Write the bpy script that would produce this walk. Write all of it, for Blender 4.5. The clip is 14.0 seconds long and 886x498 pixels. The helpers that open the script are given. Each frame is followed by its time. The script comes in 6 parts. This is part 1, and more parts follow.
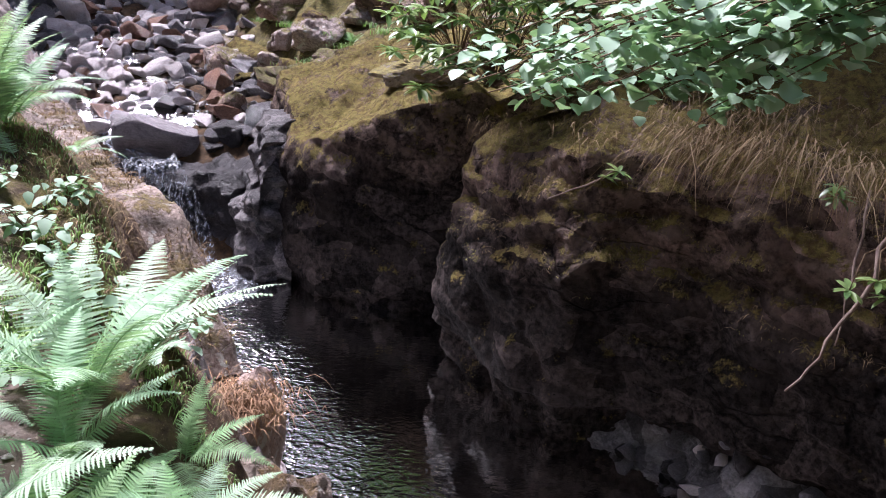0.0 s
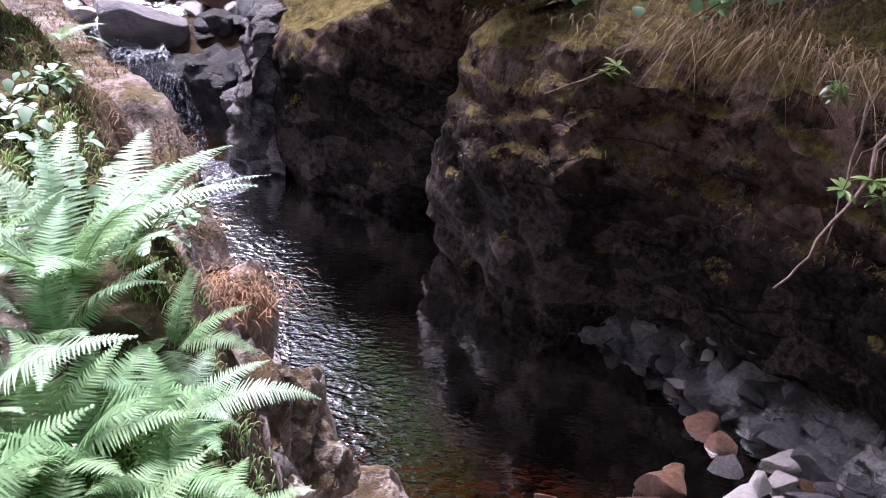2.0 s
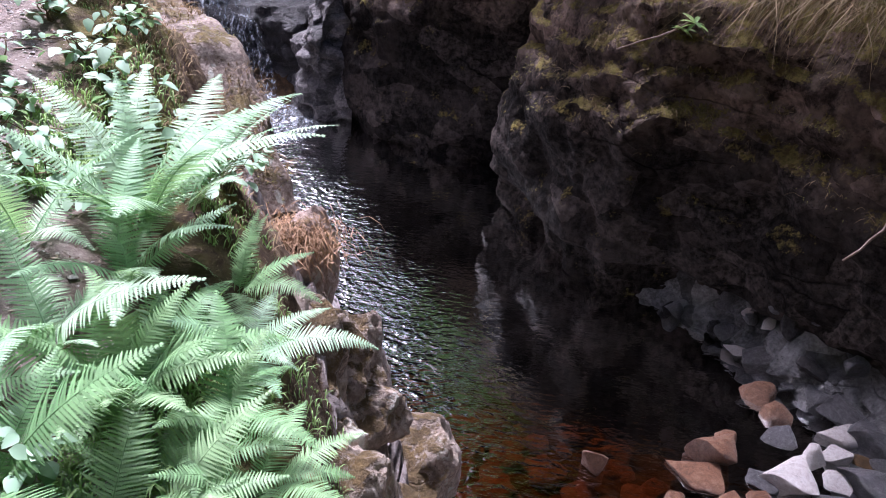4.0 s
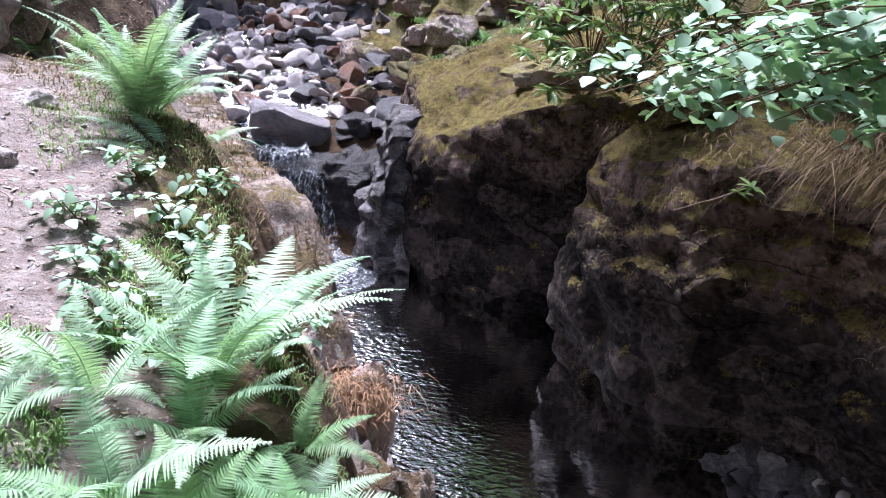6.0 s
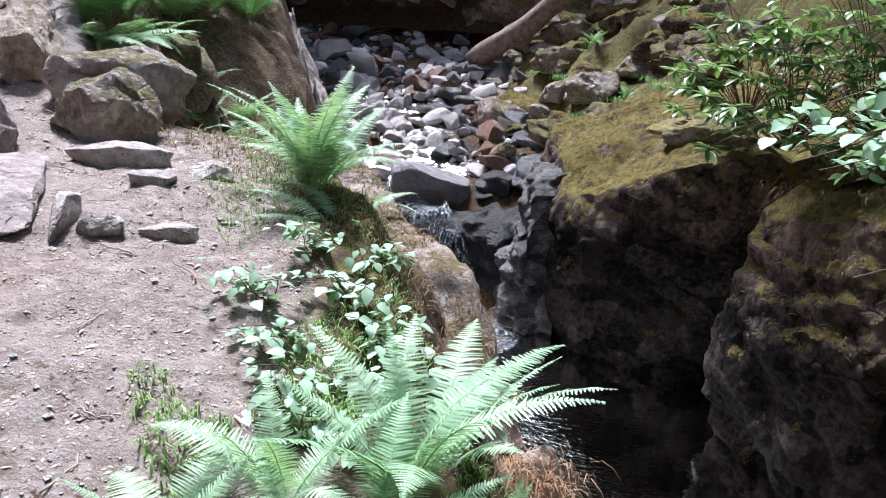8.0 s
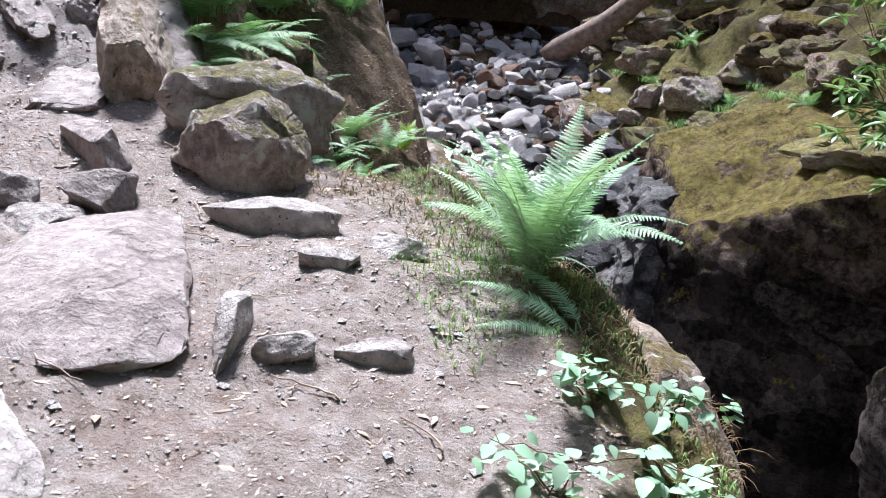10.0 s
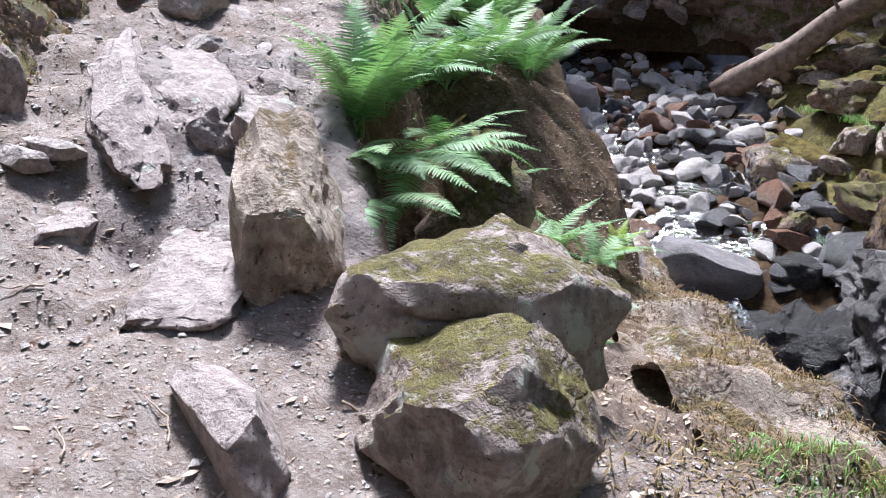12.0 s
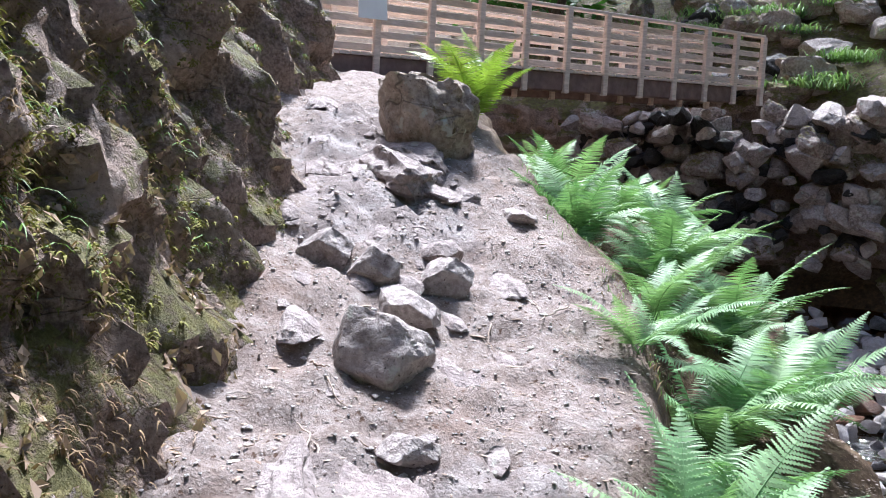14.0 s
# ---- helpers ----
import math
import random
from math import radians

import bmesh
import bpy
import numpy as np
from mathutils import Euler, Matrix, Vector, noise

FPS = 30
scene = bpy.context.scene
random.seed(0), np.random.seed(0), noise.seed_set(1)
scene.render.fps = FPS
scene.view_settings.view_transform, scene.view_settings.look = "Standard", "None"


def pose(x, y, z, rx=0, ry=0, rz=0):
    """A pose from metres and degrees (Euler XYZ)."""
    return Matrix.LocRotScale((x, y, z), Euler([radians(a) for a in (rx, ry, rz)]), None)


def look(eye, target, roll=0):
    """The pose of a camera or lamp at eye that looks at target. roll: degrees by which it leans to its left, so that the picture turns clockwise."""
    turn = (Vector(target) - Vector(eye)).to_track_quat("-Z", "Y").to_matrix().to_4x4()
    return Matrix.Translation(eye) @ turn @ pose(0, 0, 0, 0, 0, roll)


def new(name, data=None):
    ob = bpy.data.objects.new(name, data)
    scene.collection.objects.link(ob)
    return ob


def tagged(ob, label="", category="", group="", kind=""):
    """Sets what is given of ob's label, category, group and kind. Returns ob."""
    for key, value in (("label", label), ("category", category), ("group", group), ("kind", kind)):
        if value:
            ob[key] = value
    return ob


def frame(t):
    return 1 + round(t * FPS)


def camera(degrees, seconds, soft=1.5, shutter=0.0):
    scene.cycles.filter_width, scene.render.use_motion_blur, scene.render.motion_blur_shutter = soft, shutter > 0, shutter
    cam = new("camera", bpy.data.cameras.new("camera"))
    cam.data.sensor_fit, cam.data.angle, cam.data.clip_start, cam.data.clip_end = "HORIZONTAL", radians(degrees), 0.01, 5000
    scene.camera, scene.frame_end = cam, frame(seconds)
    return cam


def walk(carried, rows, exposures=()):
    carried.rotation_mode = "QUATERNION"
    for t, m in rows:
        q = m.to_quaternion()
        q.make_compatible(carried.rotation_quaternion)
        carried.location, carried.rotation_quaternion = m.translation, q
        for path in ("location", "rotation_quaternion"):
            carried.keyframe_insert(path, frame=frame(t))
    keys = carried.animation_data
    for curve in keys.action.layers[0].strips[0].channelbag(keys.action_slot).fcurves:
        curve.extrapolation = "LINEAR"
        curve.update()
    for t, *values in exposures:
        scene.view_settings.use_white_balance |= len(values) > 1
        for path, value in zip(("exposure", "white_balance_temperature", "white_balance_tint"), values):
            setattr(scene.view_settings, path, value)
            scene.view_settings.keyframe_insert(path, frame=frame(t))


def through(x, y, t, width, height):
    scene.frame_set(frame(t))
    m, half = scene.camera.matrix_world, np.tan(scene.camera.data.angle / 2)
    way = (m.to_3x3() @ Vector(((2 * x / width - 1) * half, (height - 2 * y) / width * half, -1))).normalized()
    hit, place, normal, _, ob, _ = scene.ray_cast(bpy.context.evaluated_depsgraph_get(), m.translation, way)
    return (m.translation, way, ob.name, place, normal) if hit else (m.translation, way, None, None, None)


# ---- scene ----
import collections

cam = camera(56.2, 14.0, 1.0, 0.0)
EXPO_A, EXPO_B, EXPO_C = 1.45, 1.32, 1.5
METRES, EYE, TILT, LEAN, TURN = 6.0, 1.55, -22.0, -4.0, 0.0
ROWS = [
    (0.0, 0.0, 0.0, 0.0, 0.45, 2.1, 0.0),
    (0.5, 0.0, 0.0, 0.0, 0.0, 0.0, 0.0),
    (1.0, 0.0045, 0.0015, -0.0022, -0.01, -3.43, -0.41),
    (1.5, 0.0051, 0.0026, -0.0026, -0.04, -4.4, -0.3),
    (2.0, 0.0048, 0.0039, -0.0024, 0.25, -4.97, -0.52),
    (2.5, 0.0054, 0.0028, -0.001, 3.98, -4.58, -3.34),
    (5.0, 0.0024, 0.0019, 0.0024, 4.88, -10.68, -2.84),
    (5.5, 0.0015, -0.001, 0.0043, 5.65, -7.06, -5.49),
    (6.0, -0.0011, -0.0029, 0.0086, 8.45, 1.52, -4.13),
    (6.5, -0.0077, -0.0038, 0.0117, 12.21, 5.1, -3.66),
    (7.0, -0.0114, -0.0015, 0.0129, 15.33, 5.23, -4.02),
    (7.5, -0.022, 0.0064, 0.0166, 16.53, 4.89, -4.38),
    (10.0, -0.2519, 0.1409, 0.0992, 18.47, 3.22, -7.33),
    (10.5, -0.3069, 0.1826, 0.1261, 19.52, 3.65, -7.09),
    (11.0, -0.3569, 0.2361, 0.1673, 25.99, 3.95, -7.72),
    (11.5, -0.4096, 0.2988, 0.2, 26.64, 3.89, -7.48),
    (12.0, -0.4633, 0.351, 0.2371, 26.7, 3.43, -7.46),
    (12.5, -0.5245, 0.4067, 0.2936, 30.94, 4.92, -10.97),
    (13.0, -0.5938, 0.4423, 0.3311, 31.61, 4.72, -11.48),
    (13.5, -0.6508, 0.4602, 0.3745, 31.84, 8.54, -12.31),
    (14.0, -0.7095, 0.4989, 0.41, 33.31, 16.18, -12.27),
]
walk(cam, [(t, pose(0, 0, EYE, TILT, LEAN, TURN) @ pose(METRES * x, METRES * y, METRES * z, 90 + pitch, roll, yaw)) for t, x, y, z, yaw, pitch, roll in ROWS],
     exposures=[(0.0, EXPO_A, 5800, 27), (1.5, EXPO_A + 0.1, 5750, 33), (2.5, EXPO_A + 0.1, 5700, 32), (5.0, EXPO_A + 0.05, 5500, 26), (6.0, EXPO_B + 0.25, 5480, 23), (6.7, EXPO_B + 0.03, 5580, 19), (11.0, EXPO_B + 0.1, 5600, 11), (13.0, EXPO_C - 0.04, 5700, 12), (14.0, EXPO_C + 0.12, 5600, 12)])

# ---- light: soft bright sky over a wooded gorge ----
world = bpy.data.worlds.new("sky")
scene.world = world
world.use_nodes = True
wn = world.node_tree.nodes
sky = wn.new("ShaderNodeTexSky")
sky.sky_type = "NISHITA"
sky.sun_disc = False
SUN_EL, SUN_AZ = radians(58), radians(-38)      # azimuth from +y towards +x
sky.sun_elevation = SUN_EL
sky.sun_rotation = SUN_AZ
sky.air_density, sky.dust_density = 1.0, 3.0
world.node_tree.links.new(sky.outputs[0], wn["Background"].inputs[0])
wn["Background"].inputs[1].default_value = 0.09
sun = new("sun", bpy.data.lights.new("sun", "SUN"))
sun.data.energy, sun.data.angle, sun.data.color = 4.4, radians(11.0), (1.0, 0.97, 0.92)
sun_dir = Vector((math.sin(SUN_AZ) * math.cos(SUN_EL), math.cos(SUN_AZ) * math.cos(SUN_EL), math.sin(SUN_EL)))
sun.matrix_world = look(sun_dir * 60, (0, 0, 0))

# ---- materials ----
def ramp(nt, stops):
    r = nt.nodes.new("ShaderNodeValToRGB")
    r.color_ramp.elements[0].position, r.color_ramp.elements[0].color = stops[0][0], (*stops[0][1], 1)
    r.color_ramp.elements[1].position, r.color_ramp.elements[1].color = stops[-1][0], (*stops[-1][1], 1)
    for p, c in stops[1:-1]:
        r.color_ramp.elements.new(p).color = (*c, 1)
    return r


def grey(v):
    return (v, v, v)


class Mat:
    """A small builder of node materials."""

    def __init__(self, name, rough=0.8, spec=0.3):
        self.m = bpy.data.materials.new(name)
        self.m.use_nodes = True
        self.nt = self.m.node_tree
        self.b = self.nt.nodes["Principled BSDF"]
        self.b.inputs["Roughness"].default_value = rough
        self.b.inputs["Specular IOR Level"].default_value = spec
        self.where = self.nt.nodes.new("ShaderNodeNewGeometry")

    def link(self, a, b):
        self.nt.links.new(a, b)

    def coords(self, space="world", stretch=(1, 1, 1)):
        mp = self.nt.nodes.new("ShaderNodeMapping")
        mp.inputs["Scale"].default_value = stretch
        if space == "world":
            self.link(self.where.outputs["Position"], mp.inputs[0])
        else:
            tc = self.nt.nodes.new("ShaderNodeTexCoord")
            self.link(tc.outputs["Object"], mp.inputs[0])
            oi = self.nt.nodes.new("ShaderNodeObjectInfo")
            mu = self.math("MULTIPLY", oi.outputs["Random"], 37.0)
            self.link(mu, mp.inputs["Location"])
        return mp.outputs[0]

    def math(self, op, a, b=0.0, clamp=False):
        n = self.nt.nodes.new("ShaderNodeMath")
        n.operation, n.use_clamp = op, clamp
        for i, v in enumerate((a, b)):
            if isinstance(v, (int, float)):
                n.inputs[i].default_value = v
            else:
                self.link(v, n.inputs[i])
        return n.outputs[0]

    def noise(self, co, scale, detail=5, rough=0.6, dist=0.0):
        n = self.nt.nodes.new("ShaderNodeTexNoise")
        n.inputs["Scale"].default_value, n.inputs["Detail"].default_value = scale, detail
        n.inputs["Roughness"].default_value, n.inputs["Distortion"].default_value = rough, dist
        self.link(co, n.inputs["Vector"])
        return n.outputs["Fac"]

    def cells(self, co, scale, feature="F1"):
        n = self.nt.nodes.new("ShaderNodeTexVoronoi")
        n.feature = feature
        n.inputs["Scale"].default_value = scale
        self.link(co, n.inputs["Vector"])
        return n.outputs["Distance"] if feature == "DISTANCE_TO_EDGE" else n

    def warped(self, co, scale, amount):
        n = self.nt.nodes.new("ShaderNodeTexNoise")
        n.inputs["Scale"].default_value, n.inputs["Detail"].default_value = scale, 4
        self.link(co, n.inputs["Vector"])
        v = self.nt.nodes.new("ShaderNodeVectorMath")
        v.operation = "MULTIPLY_ADD"
        v.inputs[1].default_value = (amount, amount, amount)
        self.link(n.outputs["Color"], v.inputs[0])
        self.link(co, v.inputs[2])
        return v.outputs[0]

    def step(self, v, lo, hi):
        n = self.nt.nodes.new("ShaderNodeMapRange")
        n.interpolation_type = "SMOOTHSTEP"
        n.inputs["From Min"].default_value, n.inputs["From Max"].default_value = lo, hi
        self.link(v, n.inputs["Value"])
        return n.outputs["Result"]

    def colours(self, fac, stops):
        r = ramp(self.nt, stops)
        self.link(fac, r.inputs[0])
        return r.outputs[0]

    def mix(self, fac, a, b, how="MIX"):
        n = self.nt.nodes.new("ShaderNodeMix")
        n.data_type, n.blend_type = "RGBA", how
        for i, v in ((0, fac), (6, a), (7, b)):
            if isinstance(v, (int, float)):
                n.inputs[i].default_value = v
            elif isinstance(v, tuple):
                n.inputs[i].default_value = (*v, 1)
            else:
                self.link(v, n.inputs[i])
        return n.outputs[2]

    def attr(self, name):
        n = self.nt.nodes.new("ShaderNodeAttribute")
        n.attribute_name = name
        return n.outputs["Fac"]

    def up(self):
        s = self.nt.nodes.new("ShaderNodeSeparateXYZ")
        self.link(self.where.outputs["Normal"], s.inputs[0])
        return s.outputs["Z"]

    def bump(self, height, strength=0.5, dist=0.02):
        n = self.nt.nodes.new("ShaderNodeBump")
        n.inputs["Strength"].default_value, n.inputs["Distance"].default_value = strength, dist
        self.link(height, n.inputs["Height"])
        self.link(n.outputs[0], self.b.inputs["Normal"])

    def done(self, colour=None, rough=None):
        if isinstance(colour, tuple):
            self.b.inputs["Base Color"].default_value = (*colour, 1)
        elif colour is not None:
            self.link(colour, self.b.inputs["Base Color"])
        if rough is not None:
            self.link(rough, self.b.inputs["Roughness"])
        return self.m


def rock_material(name, dark, mid, light, moss=0.0, lichen=0.0, rough=0.75, spec=0.3, size=1.0, space="world", mosscol=(0.16, 0.15, 0.03), lit_above=None, joints=0.0):
    m = Mat(name, rough, spec)
    co = m.coords(space)
    big, fine = m.noise(co, 1.7 * size, 6, 0.65, 0.6), m.noise(co, 22 * size, 8, 0.7)
    col = m.colours(big, [(0.3, dark), (0.5, mid), (0.72, light)])
    col = m.mix(m.math("MULTIPLY", m.step(fine, 0.35, 0.7), 0.55), col, tuple(min(1, c * 1.5) for c in light))
    col = m.mix(m.step(m.noise(co, 60 * size, 3), 0.62, 0.72), col, tuple(c * 0.45 for c in dark))
    edge = m.cells(m.warped(m.coords(space, (1, 0.6, 1.9)), 2.2 * size, 0.55), 1.5 * size, "DISTANCE_TO_EDGE")
    crack = m.math("SUBTRACT", 1.0, m.step(edge, 0.0, 0.03))
    crack = m.math("MULTIPLY", crack, m.step(m.noise(co, 1.3 * size, 3), 0.5, 0.62))
    col = m.mix(m.math("MULTIPLY", crack, 0.6), col, tuple(c * 0.4 for c in dark))
    pits = m.noise(m.warped(co, 5 * size, 0.2), 6 * size, 6, 0.75)
    col = m.mix(m.math("MULTIPLY", m.step(pits, 0.52, 0.72), 0.6), col, tuple(c * 0.7 for c in dark))
    lighter = 0.0
    if joints:
        # each joint-bounded face has weathered to its own tone
        cell = m.cells(m.warped(m.coords(space, (1, 1, 1.5)), 1.6, 0.35), joints)
        col = m.mix(1.0, col, m.colours(cell.outputs["Color"], [(0.2, grey(0.55)), (0.45, grey(0.85)), (0.6, grey(1.3)), (0.8, grey(1.9))]), "MULTIPLY")
    if lit_above:
        # light on the upper face painted in, along with real moss and tan rock
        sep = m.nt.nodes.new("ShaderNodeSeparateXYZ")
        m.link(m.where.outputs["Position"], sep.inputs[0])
        lighter = m.step(m.math("ADD", sep.outputs["Z"], m.math("MULTIPLY", m.noise(co, 2.2, 4, 0.6), 0.9)), lit_above[0] + 0.45, lit_above[1] + 0.45)
        col = m.mix(lighter, col, (3.4, 3.0, 2.8), "MULTIPLY")
        col = m.mix(m.math("MULTIPLY", m.math("MULTIPLY", lighter, m.step(m.noise(co, 5.0, 5, 0.65), 0.45, 0.62)), 0.6), col, (0.2, 0.15, 0.12))
    if lichen:
        spots = m.step(m.noise(co, 7, 4, 0.55), 0.66 - 0.1 * lichen, 0.7 - 0.08 * lichen)
        col = m.mix(m.math("MULTIPLY", spots, 0.75), col, (0.5, 0.5, 0.44))
    h = m.math("ADD", m.math("ADD", fine, m.math("MULTIPLY", pits, 1.5)), m.math("MULTIPLY", crack, -0.7))
    if moss:
        where = m.math("ADD", m.math("MULTIPLY", m.up(), 0.6), m.math("ADD", m.math("MULTIPLY", m.noise(co, 2.6, 6, 0.75), 1.9), m.math("MULTIPLY", m.noise(co, 28, 4, 0.7), 0.8)))
        if lit_above:
            where = m.math("ADD", where, m.math("MULTIPLY", lighter, 0.16))
        mask = m.step(where, 2.55 - moss, 2.8 - moss)
        fuzz = m.noise(co, 90, 4, 0.8)
        mc = m.colours(m.noise(co, 9, 5, 0.7), [(0.3, tuple(c * 0.4 for c in mosscol)), (0.55, mosscol), (0.75, (mosscol[0] * 1.7, mosscol[1] * 1.55, mosscol[2] * 1.3))])
        mc = m.mix(m.math("MULTIPLY", m.step(fuzz, 0.45, 0.7), 0.5), mc, (mosscol[0] * 1.9, mosscol[1] * 1.8, mosscol[2] * 2.2))
        mc = m.mix(m.math("MULTIPLY", m.step(m.noise(co, 11, 5, 0.7), 0.46, 0.62), 0.8), mc, (0.1, 0.065, 0.033))
        col = m.mix(mask, col, mc)
        h = m.math("ADD", h, m.math("MULTIPLY", mask, m.math("MULTIPLY", fuzz, 1.2)))
    m.bump(h, 0.9, 0.035)
    return m.done(col)


def leaf_material(name, a, b, tip, rough=0.5, gloss=0.22, through=0.2):
    m = Mat(name, rough, gloss)
    oi = m.nt.nodes.new("ShaderNodeObjectInfo")
    col = m.colours(m.noise(m.coords(), 5, 3), [(0.3, a), (0.7, b)])
    col = m.mix(m.math("MULTIPLY", oi.outputs["Random"], 0.5), col, tip)
    isl = m.colours(m.where.outputs["Random Per Island"], [(0.0, grey(0.7)), (1.0, grey(1.25))])
    col = m.mix(1.0, col, isl, "MULTIPLY")
    m.done(col)
    if through:
        tr = m.nt.nodes.new("ShaderNodeBsdfTranslucent")
        m.link(m.mix(1.0, col, (1.35, 1.5, 0.85), "MULTIPLY"), tr.inputs[0])
        mx = m.nt.nodes.new("ShaderNodeMixShader")
        mx.inputs[0].default_value = through
        m.link(m.b.outputs[0], mx.inputs[1])
        m.link(tr.outputs[0], mx.inputs[2])
        m.link(mx.outputs[0], m.nt.nodes["Material Output"].inputs[0])
    return m.m


def plain_material(name, a, b, scale=12, rough=0.8, stretch=(1, 1, 1), space="world", bump=0.4, spec=0.25):
    m = Mat(name, rough, spec)
    co = m.coords(space, stretch)
    n = m.noise(co, scale, 6, 0.65)
    col = m.colours(n, [(0.3, a), (0.7, b)])
    col = m.mix(0.5, col, m.colours(m.where.outputs["Random Per Island"], [(0, grey(0.6)), (1, grey(1.5))]), "MULTIPLY")
    m.bump(m.noise(co, scale * 5, 4, 0.7), bump, 0.01)
    return m.done(col)


def ground_material():
    m = Mat("forest_ground", 0.9, 0.2)
    co = m.coords()
    fine, mid, big = m.noise(co, 55, 6, 0.75), m.noise(co, 11, 6, 0.7), m.noise(co, 1.4, 4, 0.6)
    soil = m.colours(mid, [(0.3, (0.17, 0.125, 0.105)), (0.5, (0.32, 0.26, 0.235)), (0.7, (0.45, 0.39, 0.365))])
    soil = m.mix(m.math("MULTIPLY", m.step(fine, 0.52, 0.68), 0.7), soil, (0.56, 0.50, 0.475))
    soil = m.mix(m.step(m.noise(co, 30, 3), 0.6, 0.7), soil, (0.11, 0.065, 0.045))
    soil = m.mix(m.math("MULTIPLY", m.step(big, 0.5, 0.7), 0.4), soil, (0.24, 0.15, 0.11))
    litter = m.colours(mid, [(0.3, (0.04, 0.026, 0.018)), (0.5, (0.13, 0.085, 0.055)), (0.72, (0.26, 0.19, 0.13))])
    litter = m.mix(m.step(fine, 0.56, 0.66), litter, (0.36, 0.28, 0.16))
    mossc = m.colours(m.noise(co, 16, 6, 0.7), [(0.3, (0.035, 0.035, 0.012)), (0.5, (0.12, 0.105, 0.03)), (0.72, (0.25, 0.21, 0.075))])
    mossc = m.mix(m.math("MULTIPLY", m.step(big, 0.45, 0.65), 0.7), mossc, (0.075, 0.055, 0.035))
    stone = m.colours(m.noise(m.coords("world", (1, 1, 2)), 3, 8, 0.7, 0.8), [(0.3, (0.12, 0.09, 0.085)), (0.5, (0.32, 0.27, 0.255)), (0.7, (0.54, 0.49, 0.475))])
    stone = m.mix(m.step(m.noise(co, 40, 3), 0.6, 0.7), stone, (0.07, 0.05, 0.04))
    wet = m.colours(mid, [(0.3, (0.02, 0.013, 0.008)), (0.55, (0.075, 0.045, 0.022)), (0.75, (0.16, 0.085, 0.035))])
    col = m.mix(m.attr("wear"), litter, soil)
    jit = m.math("MULTIPLY", m.math("SUBTRACT", mid, 0.5), 1.1)

    def mask(name):
        return m.step(m.math("ADD", m.attr(name), jit), 0.35, 0.65)

    col = m.mix(mask("rock"), col, stone)
    col = m.mix(mask("moss"), col, mossc)
    col = m.mix(m.attr("wet"), col, wet)
    m.bump(m.math("ADD", fine, mid), 0.9, 0.03)
    return m.done(col)


GROUND = ground_material()
PATH_ROCK = rock_material("path_rock", (0.14, 0.105, 0.1), (0.33, 0.275, 0.26), (0.52, 0.47, 0.45), moss=0.25, lichen=0.3)
MOSS_ROCK = rock_material("mossy_rock", (0.1, 0.07, 0.06), (0.25, 0.19, 0.17), (0.46, 0.39, 0.36), moss=0.84, lichen=0.8, mosscol=(0.19, 0.165, 0.05))
LEDGE_ROCK = rock_material("bare_ledge_rock", (0.12, 0.09, 0.085), (0.275, 0.22, 0.208), (0.43, 0.37, 0.355), moss=0.0, lichen=0.25)
CAP_MOSS = rock_material("mossy_rock_cap", (0.07, 0.055, 0.045), (0.2, 0.165, 0.14), (0.4, 0.35, 0.31), moss=1.05, lichen=0.3, mosscol=(0.25, 0.215, 0.06))
CLIFF_ROCK = rock_material("dark_cliff_rock", (0.002, 0.0017, 0.0017), (0.007, 0.0059, 0.0056), (0.05, 0.04, 0.036), rough=0.8, spec=0.05, joints=2.3, moss=0.85, lichen=0.0, size=0.7, mosscol=(0.2, 0.165, 0.055), lit_above=(-1.5, -0.55))
BANK_ROCK = rock_material("earthy_bank_rock", (0.09, 0.06, 0.045), (0.25, 0.185, 0.145), (0.46, 0.39, 0.33), moss=0.85, lichen=0.6, mosscol=(0.17, 0.115, 0.05))
RED_MOSS = rock_material("red_brown_mossy_rock", (0.1, 0.06, 0.045), (0.28, 0.19, 0.15), (0.5, 0.4, 0.35), moss=0.9, lichen=0.6, mosscol=(0.22, 0.14, 0.075))
WALL_MOSS = rock_material("mossy_hill_face", (0.035, 0.023, 0.017), (0.19, 0.125, 0.092), (0.46, 0.35, 0.29), moss=1.02, size=1.6, mosscol=(0.17, 0.155, 0.045))
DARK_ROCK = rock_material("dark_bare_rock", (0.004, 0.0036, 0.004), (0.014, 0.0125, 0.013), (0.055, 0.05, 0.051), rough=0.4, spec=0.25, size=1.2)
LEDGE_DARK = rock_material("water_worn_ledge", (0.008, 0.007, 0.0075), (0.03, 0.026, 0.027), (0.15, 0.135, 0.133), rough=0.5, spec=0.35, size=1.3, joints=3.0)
RIB_ROCK = rock_material("brown_rib_rock", (0.07, 0.045, 0.033), (0.2, 0.14, 0.11), (0.4, 0.33, 0.28), moss=0.72, lichen=0.5, size=1.4, mosscol=(0.2, 0.15, 0.06))
WET_STONE = rock_material("wet_stream_stone", (0.022, 0.021, 0.025), (0.085, 0.08, 0.09), (0.27, 0.255, 0.265), rough=0.3, spec=0.6, space="object", size=3.0)
PALE_STONE = rock_material("pale_stream_stone", (0.5, 0.4, 0.375), (0.71, 0.62, 0.6), (0.86, 0.8, 0.79), rough=0.55, space="object", size=3.0)
APRON_ROCK = rock_material("grey_jointed_rock", (0.014, 0.0135, 0.014), (0.06, 0.057, 0.058), (0.17, 0.163, 0.166), rough=0.42, spec=0.4, size=1.2, joints=3.0)
